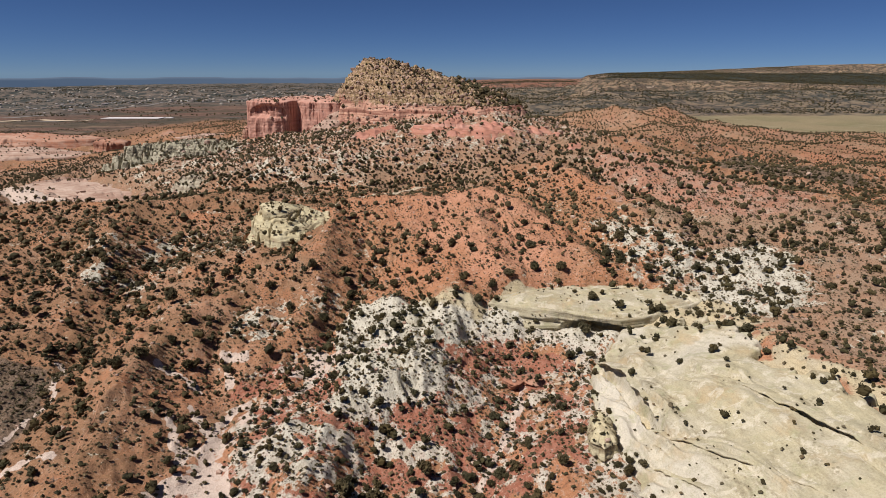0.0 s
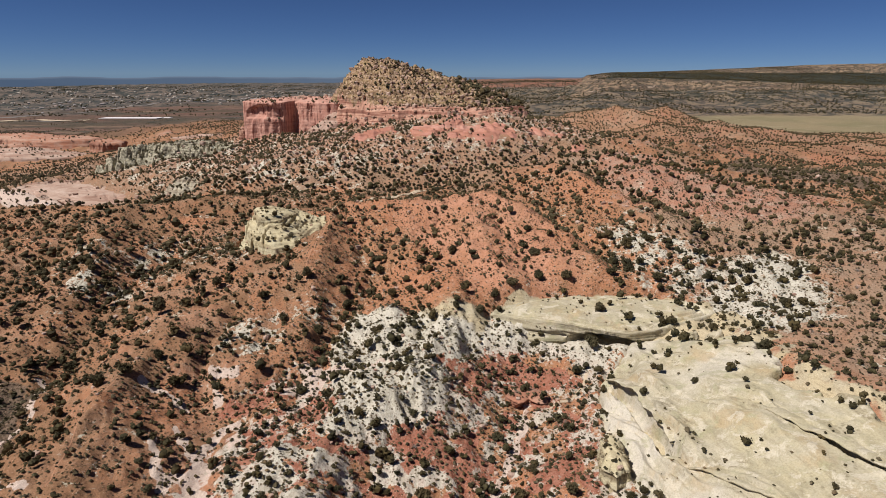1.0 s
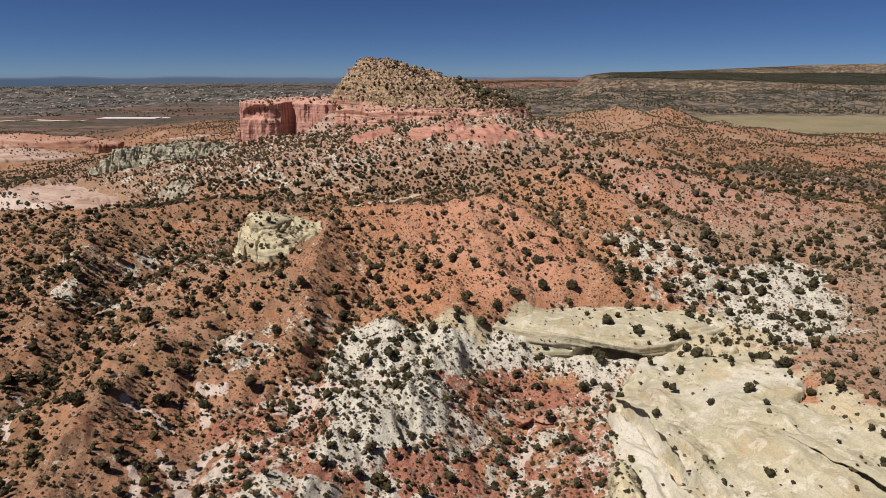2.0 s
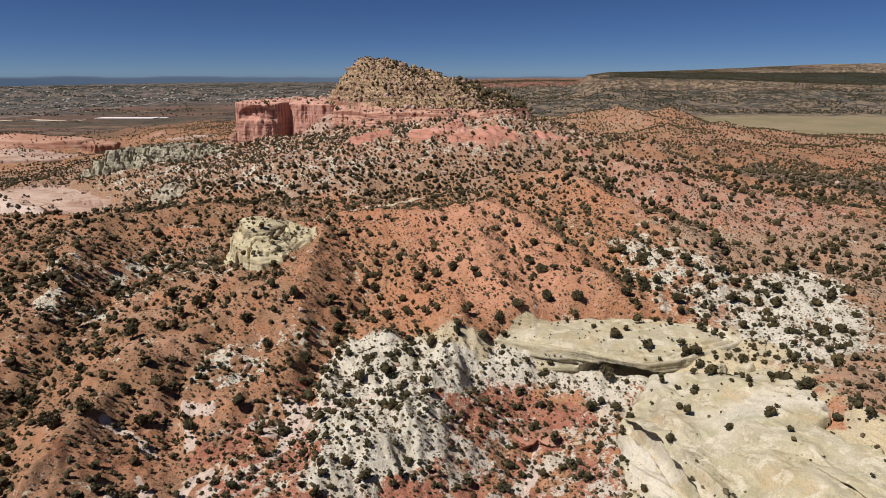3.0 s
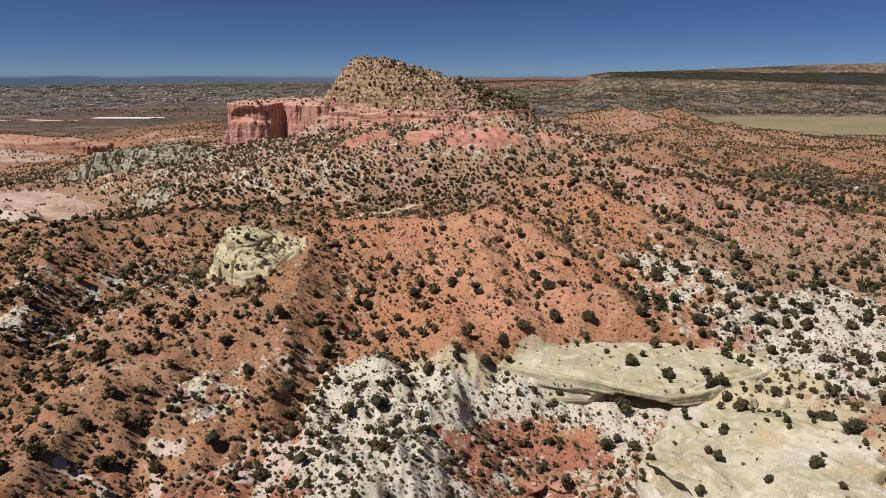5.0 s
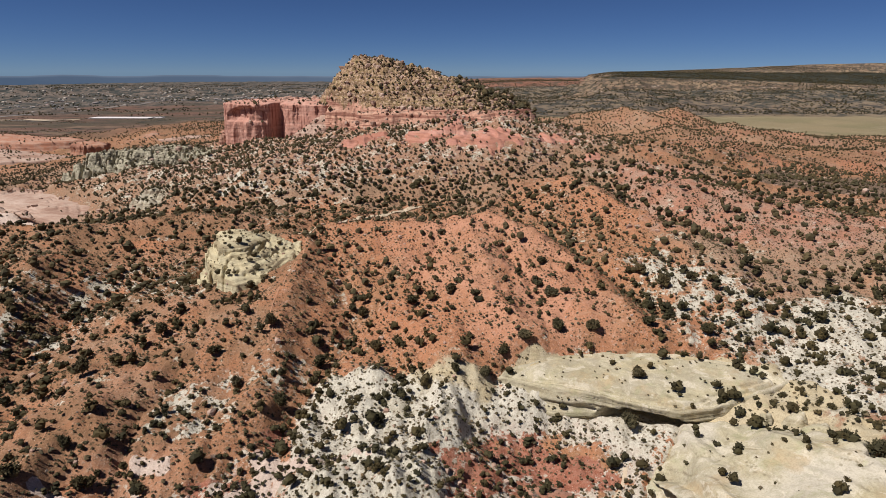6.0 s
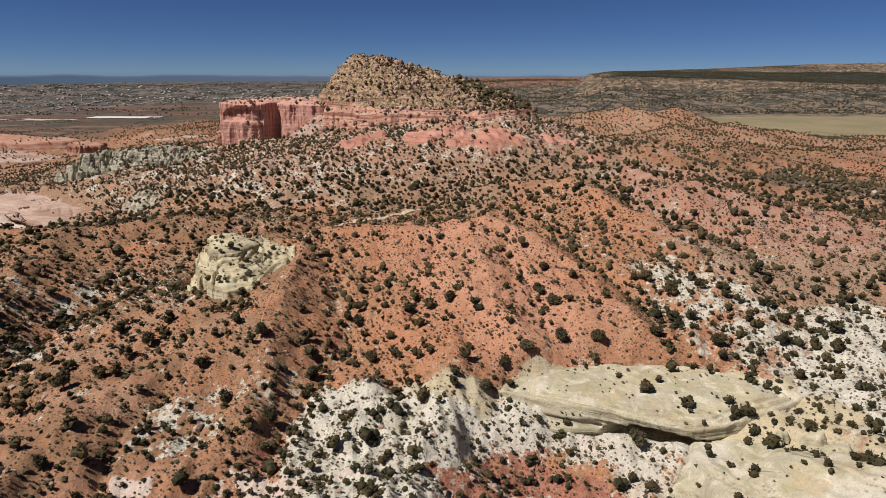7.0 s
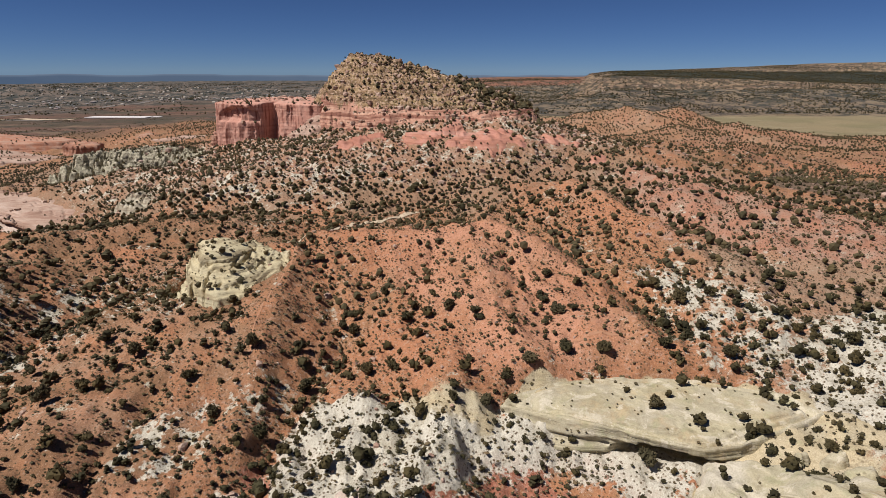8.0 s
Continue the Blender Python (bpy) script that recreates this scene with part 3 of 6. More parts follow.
def leaf_material(name, a, b, c):
    g = Graph(name, 0.8)
    geo = g.tree.nodes["Geometry"]
    col = g.mix(g.ramp(geo.outputs["Random Per Island"], 0.0, 1.0), a, b)
    info = g.tree.nodes.new("ShaderNodeObjectInfo")
    col = g.mix(g.ramp(info.outputs["Random"], 0.3, 1.0, 0.0, 0.5), col, c)
    col = g.mix(g.ramp(g.noise(0.09, 3), 0.4, 0.65), col, g.mix(1.0, col, (1.35, 1.15, 1.0), "MULTIPLY"))
    return g.done(col)


def plain_material(name, a, b, scale=1.0, rough=0.85):
    g = Graph(name, rough)
    return g.done(g.mix(g.ramp(g.noise(scale, 4, 0.6), 0.35, 0.68), a, b))


GROUND = ground_material()
YELLOW_ROCK = rock_material("yellow_sandstone", (0.455, 0.40, 0.262), (0.455, 0.405, 0.29), (0.23, 0.19, 0.12), (0.54, 0.48, 0.37), 0.55, 0.34, 0.4, 0.55, beds=True)
OUTCROP_ROCK = rock_material("cream_sandstone", (0.53, 0.455, 0.285), (0.50, 0.44, 0.29), (0.22, 0.165, 0.095), (0.58, 0.51, 0.35), 0.5, 0.6, 0.7, 0.9)
PALE_ROCK = rock_material("pale_sandstone", (0.46, 0.41, 0.31), (0.40, 0.35, 0.26), (0.26, 0.20, 0.14), (0.52, 0.47, 0.37), 0.9, 0.7, 0.5, 0.5)
# Real bedding, darkened further to put the shade under the ledges into the colour.
RED_ROCK = rock_material("red_sandstone", (0.49, 0.265, 0.19), (0.53, 0.315, 0.225), (0.22, 0.092, 0.065), (0.58, 0.39, 0.30), 0.30, 0.85, 1.2, 0.9)
CLIFF_ROCK = rock_material("cliff_sandstone", (0.52, 0.27, 0.205), (0.56, 0.32, 0.25), (0.25, 0.10, 0.075), (0.62, 0.42, 0.34), 0.12, 0.3, 0.7, 1.0)
PINK_ROCK = rock_material("pink_sandstone", (0.47, 0.23, 0.175), (0.45, 0.215, 0.145), (0.30, 0.13, 0.09), (0.55, 0.33, 0.265), 0.22, 0.6, 0.6, 0.4)
CAP_ROCK = rock_material("caprock_slope", (0.34, 0.22, 0.125), (0.31, 0.225, 0.11), (0.14, 0.085, 0.055), (0.55, 0.39, 0.29), 0.34, 0.7, 1.6, 0.3, lumpy=True)
GREEN_ROCK = rock_material("grey_green_rock", (0.34, 0.315, 0.225), (0.40, 0.36, 0.265), (0.13, 0.11, 0.08), (0.53, 0.48, 0.365), 0.30, 0.75, 1.1, 0.9, lumpy=True)
BENCH_ROCK = rock_material("orange_bench_rock", (0.40, 0.19, 0.12), (0.42, 0.25, 0.18), (0.22, 0.10, 0.07), (0.48, 0.33, 0.25), 0.12, 0.7, 0.6, 0.3)
SLAB_ROCK = rock_material("pale_pink_slab", (0.46, 0.335, 0.265), (0.42, 0.285, 0.22), (0.27, 0.155, 0.11), (0.56, 0.43, 0.355), 0.35, 0.65, 0.6, 0.4)
LEAF = leaf_material("juniper_foliage", (0.028, 0.0255, 0.013), (0.064, 0.055, 0.026), (0.094, 0.080, 0.045))
SCRUB = leaf_material("scrub_foliage", (0.070, 0.060, 0.034), (0.13, 0.105, 0.065), (0.10, 0.085, 0.05))
GREY_SCRUB = leaf_material("grey_sagebrush", (0.085, 0.072, 0.052), (0.15, 0.125, 0.09), (0.12, 0.10, 0.072))
BARK = plain_material("juniper_bark", (0.13, 0.085, 0.06), (0.20, 0.14, 0.10), 8.0)
DRY_WOOD = plain_material("dry_grey_wood", (0.22, 0.19, 0.165), (0.30, 0.26, 0.22), 6.0)
PATH_SOIL = plain_material("trodden_soil", (0.42, 0.225, 0.135), (0.38, 0.195, 0.115), 0.8)
PALE_PATH = plain_material("pale_trodden_sand", (0.52, 0.42, 0.30), (0.44, 0.34, 0.24), 0.8)
HAZE_BLUE = plain_material("hazed_tableland", (0.05, 0.06, 0.07), (0.06, 0.07, 0.08), 0.004)
# Blue haze over the far land, put into the material as a glow.
HAZE_BLUE.node_tree.nodes["Principled BSDF"].inputs["Emission Color"].default_value = (0.065, 0.098, 0.155, 1.0)
HAZE_BLUE.node_tree.nodes["Principled BSDF"].inputs["Emission Strength"].default_value = 1.0
ROAD = plain_material("worn_asphalt", (0.15, 0.135, 0.125), (0.22, 0.19, 0.165), 0.05)
WHITE_ROOF = plain_material("white_roof", (0.75, 0.70, 0.68), (0.66, 0.62, 0.60), 0.1, 0.6)
HOUSE_WALL = plain_material("house_wall", (0.45, 0.40, 0.34), (0.38, 0.33, 0.28), 0.1)
HOUSE_ROOF = plain_material("house_roof", (0.30, 0.22, 0.20), (0.38, 0.36, 0.35), 0.02)


# ---- mesh helpers ----
def mesh_object(name, verts, faces, material, parent=None, shade=True, label=""):
    me = bpy.data.meshes.new(name)
    faces = np.asarray(faces)
    verts = np.asarray(verts, np.float32)
    k = faces.shape[1]
    me.vertices.add(len(verts))
    me.vertices.foreach_set("co", verts.ravel())
    me.loops.add(faces.size)
    me.loops.foreach_set("vertex_index", faces.astype(np.int32).ravel())
    me.polygons.add(len(faces))
    me.polygons.foreach_set("loop_start", np.arange(0, faces.size, k, dtype=np.int32))
    me.polygons.foreach_set("use_smooth", np.full(len(faces), bool(shade)))
    me.materials.append(material)
    me.update(calc_edges=True)
    me.validate()
    ob = new(name, me)
    if parent:
        ob.parent = parent
    if label:
        tagged(ob, label)
    return ob


# ---- the ground, one sheet to the horizon ----
def colour_layer(me, name, r, g, b):
    layer = me.color_attributes.new(name, "FLOAT_COLOR", "POINT")
    layer.data.foreach_set("color", np.stack([r, g, b, np.ones_like(r)], 1).astype(np.float32).ravel())


def build_ground():
    front = np.linspace(-44, 44, 490)
    ang = np.radians(np.concatenate([front, np.linspace(44, 316, 60)[1:-1]]))
    rad = np.concatenate([[0.05], np.linspace(3, 83, 34), np.geomspace(85, 4960, 570)])
    rr, aa = np.meshgrid(rad, ang, indexing="ij")
    x, y = (rr * np.sin(aa)).ravel(), (rr * np.cos(aa)).ravel()
    z = land(x, y)
    nr, na = len(rad), len(ang)
    i, j = np.meshgrid(np.arange(nr - 1), np.arange(na), indexing="ij")
    j2 = (j + 1) % na
    faces = np.stack([i * na + j, i * na + j2, (i + 1) * na + j2, (i + 1) * na + j], -1).reshape(-1, 4)
    ground = mesh_object("ground", np.stack([x, y, z], 1), faces, GROUND)
    me = ground.data
    wob = 5 * gnoise(x / 9, y / 9, 71)
    xx, yy = x + wob, y + 5 * gnoise(x / 9, y / 9, 72)
    r = np.hypot(x, y)
    white = 1.12 * inside(x + 0.5 * wob, y + 0.5 * wob, WHITE_BELT, 5)
    white = np.maximum(white, inside(xx, yy, PALE_RIGHT, 10) * (0.9 + 0.6 * fbm(x / 11, y / 11, 3, 197)))
    white = np.maximum(white, inside(xx, yy, PALE_RIGHT_UPPER, 8) * (0.54 + 0.6 * fbm(x / 9, y / 9, 2, 73)))
    bad = inside(xx, yy, BADLAND, 6)
    white = np.maximum(white, bad * (0.17 + 0.14 * smooth(2, -22, x) * smooth(176, 160, y) + 0.55 * smooth(-0.1, 0.35, fbm(x / 7, y / 7, 4, 74))))
    white = np.maximum(white, 1.15 * patches(x, y, WHITE_BEDS)) * (1 - 0.75 * patches(x, y, RED_BEDS))
    white = np.maximum(white, inside(xx, yy, [(-84, 214), (-74, 222), (-60, 222), (-56, 206), (-62, 196), (-78, 196)], 4) * (0.42 + 0.8 * fbm(x / 7, y / 7, 3, 192)))
    white = np.maximum(white, inside(xx, yy, LEFT_DRAW, 8) * (0.33 + 0.8 * fbm(x / 10, y / 10, 3, 75)))
    talus = inside(xx, yy, TALUS, 15)
    white = np.maximum(white, inside(xx, yy, [(-330, 560), (-210, 440), (-130, 400), (-60, 405), (-40, 440), (-150, 520), (-215, 600)], 20) * (0.25 + 0.9 * fbm(x / 14, y / 14, 3, 76)))
    white = np.maximum(white, 0.3 * smooth(0.22, 0.5, fbm(x / 24, y / 24, 3, 77)) * (r < 700))
    white = np.maximum(white, 0.85 * smooth(-15, -2, signed(xx, yy, SLICK)) * smooth(82, 66, x) * (0.8 + 0.5 * fbm(x / 6, y / 6, 3, 181)))
    white = np.maximum(white, talus * (0.29 + 0.42 * fbm(x / 7, y / 7, 3, 186)))
    white = np.maximum(white, 1.3 * inside(xx, yy + 4, ALCOVE_ROCK, 7) * (x < 76))
    sand = np.maximum(0.8 * inside(x + 5 * fbm(x / 6, y / 6, 3, 78), y + 4 * fbm(x / 6, y / 6, 3, 184), WASH, 2.0) * (0.75 + 0.8 * fbm(x / 3, y / 3, 2, 185)), inside(xx, yy, [(-54, 182), (-46, 185), (-41, 194), (-35, 187), (-40, 178), (-45, 173), (-51, 174)], 3) * (0.75 + 0.9 * fbm(x / 5, y / 5, 3, 180)))
    for width, line in CHANNELS:
        d = np.sqrt(line_distance(x + 1.6 * fbm(x / 4, y / 4, 3, 182), y + 1.6 * fbm(x / 4, y / 4, 3, 183), [(a, b, 0.0) for a, b in line])[0])
        sand = np.maximum(sand, smooth(1.5 * width + 0.5, 0.5 * width, d))
    sand = np.maximum(sand, inside(xx, yy, SLAB_LEFT, 5))
    fray = smooth(66, 88, x) * (4.5 + 9 * fbm(x / 11, y / 11, 3, 170))
    yellow = inside(x + 1.5 * gnoise(x / 5, y / 5, 79) + fray, y + 1.5 * gnoise(x / 5, y / 5, 80) + fray, SLICK, 2)
    yellow = np.maximum(yellow, smooth(-12, -3, signed(xx, yy, SLICK)) * smooth(64, 78, x) * (0.62 + 0.7 * fbm(x / 8, y / 8, 3, 196)))
    yellow = np.maximum(yellow, 0.62 * inside(xx, yy, [(-16, 228), (6, 226), (22, 223), (14, 212), (-6, 213)], 5))
    yellow = np.maximum(yellow, inside(xx, yy, [(20, 225), (32, 231), (62, 230), (98, 220), (104, 196), (84, 188), (67, 199), (55, 209), (36, 220)], 2))
    tan = 0.4 * smooth(-40, -80, x) * smooth(400, 330, y) * smooth(-0.35, 0.2, fbm(x / 22, y / 22, 3, 171)) + 0.9 * smooth(330, 400, y) * smooth(-0.3, 0.25, fbm(x / 40, y / 40, 3, 172)) * (x < 130)
    tan = np.maximum(tan, 0.8 * smooth(330, 420, y) * smooth(-0.1, 0.3, fbm(x / 50, y / 50, 3, 96)))
    tan = np.maximum(tan, 0.85 * smooth(84, 110, x) * smooth(330, 290, y))
    orange = inside(xx, yy, [(-30, 330), (40, 325), (56, 262), (60, 236), (20, 230), (6, 246), (-14, 290)], 8)
    tan = np.maximum(tan, smooth(395, 440, y) * smooth(140, 100, x) * (0.75 + 0.5 * fbm(x / 20, y / 20, 3, 173)))
    tan = np.maximum(tan, smooth(600, 800, y) * (0.6 + 0.7 * fbm(x / 45, y / 45, 3, 174)))
    brown = 1.05 * smooth(90, 130, y) * smooth(-40, -75, x) * smooth(400, 350, y) * smooth(-0.3, 0.2, fbm(x / 30, y / 30, 3, 178)) + 0.45 * smooth(360, 420, y) * smooth(-0.3, 0.2, fbm(x / 28, y / 28, 3, 179)) * smooth(900, 700, y) * (1 - 0.5 * smooth(120, 170, x)) + 0.8 * smooth(120, 220, x) * smooth(360, 480, y) * smooth(-0.4, 0.2, fbm(x / 50, y / 50, 3, 193))
    west = smooth(720, 800, y) * smooth(1350, 1200, y) * smooth(60, -60, x)
    tan, brown = tan * (1 - 0.8 * west), np.maximum(brown, west * (0.7 + 0.8 * fbm(x / 30, y / 30, 3, 194)))
    colour_layer(me, "tint", np.clip(tan, 0, 1), orange, np.clip(brown, 0, 1))
    t, on = y - mesa_edge(x), mesa_on(x, y)
    edge2 = 3900 - 0.05 * x + 200 * gnoise(x / 380, 0.7, 64)
    strata = np.maximum(np.minimum(1, 1.6 * on) * smooth(-60, 0, t + 40 * fbm(x / 60, y / 60, 2, 175)) * (1 - smooth(140, 150, t)), smooth(1100, 1500, x) * smooth(-20, 10, y - edge2))
    strata = np.maximum(strata, smooth(0.02, 0.2, on) * smooth(0.98, 0.85, on) * smooth(-60, 0, t) * (1 - smooth(900, 1300, t)))
    dark = smooth(0.9, 0.99, on) * smooth(142, 152, t + 14 * fbm(x / 30, y / 30, 2, 177)) * (1 - smooth(-30, 0, y - edge2) * smooth(1100, 1500, x))
    dark = np.maximum(dark, on * smooth(0.05, 0.3, fbm(x / 170, y / 70, 3, 176)) * smooth(-420, -300, t) * (1 - smooth(-40, 10, t)))
    ridge = (1 - on) * smooth(-300, 200, x) * smooth(3300, 3480, y)
    colour_layer(me, "mesa", strata, dark, ridge)
    colour_layer(me, "beds", white, sand, yellow)
    grey = np.maximum(inside(xx, yy, GREY_FLAT, 6), inside(xx, yy, GREY_RIGHT, 12))
    red = np.maximum(np.maximum(1.2 * patches(x, y, RED_BEDS), bad * smooth(-0.05, 0.3, -fbm(x / 11, y / 11, 3, 81) + 0.10 + 0.06 * smooth(-20, 8, x))), 0.42 * smooth(120, 260, x) * smooth(340, 440, y) * smooth(1500, 1200, y) * smooth(-0.35, 0.1, fbm(x / 90, y / 90, 3, 95)))
    forest = smooth(2150, 2500, y + 140 * fbm(x / 160, y / 160, 3, 83)) * smooth(-3000, -400, x + 0.5 * y - 500)
    forest = np.maximum(forest, smooth(2300, 2700, r + 400 * fbm(x / 400, y / 300, 3, 84)))
    forest = np.maximum(forest, 0.8 * smooth(1750, 1900, y + 200 * fbm(x / 260, y / 200, 3, 85)) * (x > 200))
    colour_layer(me, "cover", grey, red, forest)
    meadow = inside(x + 60 * gnoise(x / 150, y / 150, 86), y + 90 * gnoise(x / 200, y / 200, 87), MEADOW, 60)
    plain = smooth(1150, 1350, r + 120 * fbm(x / 150, y / 150, 3, 88)) * (1 - smooth(-100, 150, x - 0.05 * y))
    plain = np.maximum(plain, smooth(1350, 1500, r))
    pink = np.maximum(talus * 0.5, 0.85 * inside(xx, yy, [(92, 318), (100, 400), (110, 440), (150, 440), (200, 360), (210, 310), (160, 290), (128, 300)], 14) + 0.5 * fbm(x / 18, y / 18, 2, 89) * (y > 280))
    pink = np.maximum(pink, smooth(520, 640, y) * smooth(100, -150, x) * (0.18 + 0.8 * fbm(x / 60, y / 60, 3, 94)))
    colour_layer(me, "far", meadow, np.maximum(plain - meadow, 0), pink)
    return tagged(ground, "rolling orange desert ground with pale and red badland beds", "ground", kind="structure")


build_ground()


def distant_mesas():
    """Tablelands at the edge of sight; their blue haze is a glow in the material."""
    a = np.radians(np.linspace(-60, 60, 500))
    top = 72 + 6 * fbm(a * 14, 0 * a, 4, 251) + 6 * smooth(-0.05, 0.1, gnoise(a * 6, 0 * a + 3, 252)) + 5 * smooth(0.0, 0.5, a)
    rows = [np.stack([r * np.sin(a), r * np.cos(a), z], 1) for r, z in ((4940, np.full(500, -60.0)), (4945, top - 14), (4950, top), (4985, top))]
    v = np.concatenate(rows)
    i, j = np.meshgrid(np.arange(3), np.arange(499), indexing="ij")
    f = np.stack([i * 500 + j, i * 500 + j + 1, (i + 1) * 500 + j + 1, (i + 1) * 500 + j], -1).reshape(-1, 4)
    return tagged(mesh_object("backdrop", v, f, HAZE_BLUE), "distant tablelands with painted blue haze on the horizon", "mesa", kind="structure")


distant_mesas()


# ---- rock masses: ringed solids that follow a plan outline ----
def ring(outline, n):
    """n points round a star-shaped outline, evenly by length."""
    p = np.array(outline + outline[:1], float)
    s = np.concatenate([[0], np.cumsum(np.hypot(*np.diff(p, axis=0).T))])
    t = np.linspace(0, s[-1], n, endpoint=False)
    q = np.stack([np.interp(t, s, p[:, 0]), np.interp(t, s, p[:, 1])], 1)
    for _ in range(max(2, n // 50)):
        q = 0.5 * q + 0.25 * (np.roll(q, 1, 0) + np.roll(q, -1, 0))
    return q


def rock(name, outline, low, high, dome, material, label, n=200, rows=16, batter=0.12, rough=1.0, grain=6.0, ledge=0.5,
         tilt=(0, 0), alcoves=(), seed=0, crest=None, power=2.0, tags="sandstone outcrop", domerows=14, lumps=0.3, grooves=(), block=0.35, flute=0.0, skirt=None):
    """A rock with bedded walls from low to high and a domed top. alcoves: x, y, reach along the wall, floor, roof, depth, slope."""
    q = ring(outline, n)
    c = q.mean(0)
    rng = np.random.default_rng(seed)
    out = q - c
    out /= np.linalg.norm(out, axis=1)[:, None]
    arc = np.concatenate([[0], np.cumsum(np.hypot(*np.diff(q, axis=0).T))])
    rings = []
    steps = rng.uniform(-1, 1, rows) * ledge
    for k in range(rows):
        z = low + (high - low) * k / (rows - 1)
        d = -batter * (z - low) + steps[k] * (0.3 if k == rows - 1 else 1)
        d = d + rough * (1.3 * fbm(q[:, 0] / grain, q[:, 1] / grain + z * 0.02, 3, seed + 5) + 0.5 * fbm(q[:, 0] / grain * 2.2, q[:, 1] / grain * 2.2 + z / grain, 2, seed + 9))
        d = d + block * rough * fbm(arc / 2.6, np.full(n, z / 1.9), 3, seed + 31) + flute * ridged(arc / 7.0, np.full(n, z / 40), 2, seed + 33)
        if skirt:
            away = smooth(skirt[2], skirt[3], np.hypot(q[:, 0] - skirt[0], q[:, 1] - skirt[1]))
            d = d + skirt[4] * (high - z) * away
        zz = np.full(n, z)
        for ax, ay, reach, floor, roof, depth, *dip in alcoves:
            rise = dip[0] * (q[:, 0] - ax) if dip else 0.0
            floor, roof = floor + rise, roof + rise
            along = np.hypot(q[:, 0] - ax, q[:, 1] - ay) / reach
            arch = np.clip(1 - along ** 2, 0, 1)
            d = d - depth * smooth(0, 0.25, arch) * smooth(floor - 0.6, floor + 0.2, z) * (1 - smooth(floor + (roof - floor) * arch ** 0.4, floor + (roof - floor) * arch ** 0.4 + 0.5, z))
        p = q + out * np.asarray(d)[:, None]
        rings.append((p, zz))
    last = rings[-1][0]
    top = np.array(crest, float) if crest is not None else last.mean(0)
    calm = last.copy()
    for _ in range(n // 3):
        calm = 0.5 * calm + 0.25 * (np.roll(calm, 1, 0) + np.roll(calm, -1, 0))
    for k in range(1, domerows + 1):
        s = 1 - k / (domerows + 0.5)
        keep = max(0.0, 1 - 4.0 * (1 - s))
        p = top + (last * keep + calm * (1 - keep) - top) * s
        zz = np.full(n, high + dome * (1 - s ** power))
        for g0, deep in grooves:
            g1 = g0 + 0.05 * fbm(p[:, 0] / 11, p[:, 1] / 11, 2, seed + 21)
            zz = zz - deep * np.exp(-((s - g1) / 0.022) ** 2) * smooth(-0.25, 0.15, gnoise(p[:, 0] / 14, p[:, 1] / 14, seed + 22)) + 0.5 * deep * smooth(0.03, -0.03, s - g1) - 0.5 * deep
        rings.append((p, zz))
    verts = []
    for k, (p, z) in enumerate(rings):
        w = np.clip((z - low) / (high - low), 0, 1)
        zz = z + w * (tilt[0] * (p[:, 0] - c[0]) + tilt[1] * (p[:, 1] - c[1]))
        if k >= rows - 1:
            zz = zz + lumps * fbm(p[:, 0] / grain * 0.7, p[:, 1] / grain * 0.7, 4, seed + 13) + block * 0.5 * lumps * fbm(p[:, 0] / 2.2, p[:, 1] / 2.2, 3, seed + 15)
        verts.append(np.stack([p[:, 0], p[:, 1], zz], 1))
    m = len(verts)
    v = np.concatenate(verts)
    i, j = np.meshgrid(np.arange(m - 1), np.arange(n), indexing="ij")
    j2 = (j + 1) % n
    f = np.stack([i * n + j, i * n + j2, (i + 1) * n + j2, (i + 1) * n + j], -1).reshape(-1, 4)
    v = np.concatenate([v, [v[-n:].mean(0)]])
    t = (m - 1) * n
    cap = [[t + a, t + a + 1, t + (a + 2) % n, len(v) - 1] for a in range(0, n - 1, 2)]
    f = np.concatenate([f, np.array(cap)])
    area = np.sum(q[:, 0] * np.roll(q[:, 1], -1) - q[:, 1] * np.roll(q[:, 0], -1))
    ob = mesh_object(name, v, f if area > 0 else f[:, ::-1], material)
    return tagged(ob, label, tags)


dome = rock("alcove_cliff", ALCOVE_ROCK,
     -4.0, 16.5, 0.9, YELLOW_ROCK, "smooth yellow sandstone dome with a dark undercut alcove", n=400, rows=40, batter=0.0, rough=0.5, grain=7, ledge=0.45, block=0.5,
     tilt=(0.09, 0.06), alcoves=((58, 203, 15.5, 7.6, 13.6, 11.0), (36, 212, 9, 10.5, 11.7, 2.0), (38, 211, 12, 6.5, 7.8, 1.5)), seed=3, power=2.2, lumps=0.8, domerows=60, grooves=((0.94, 1.0), (0.86, 0.8)), skirt=(58, 203, 15, 23, 0.9))
def bedding_lines(ob, thick, lean, seed):
    """Thin darker beds along a rock face."""
    co = np.empty(len(ob.data.vertices) * 3, np.float32)
    ob.data.vertices.foreach_get("co", co)
    x, y, z = co.reshape(-1, 3).T.astype(float)
    level = z - lean * x + 0.9 * fbm(x / 16, y / 16, 3, seed)
    line = smooth(0.12, 0.36, gnoise(level / thick, x / 40, seed + 3) + 0.5 * gnoise(level / (3 * thick), x / 30, seed + 4))
    face = smooth(17.6, 15.6, z - lean * (x - 56))
    colour_layer(ob.data, "bedding", line * (0.25 + 0.75 * face) * smooth(-0.3, 0.1, fbm(x / 9, y / 9, 2, seed + 5)), 0.3 * smooth(0, 0.4, fbm(x / 12, y / 12, 2, seed + 6)), 0 * x)


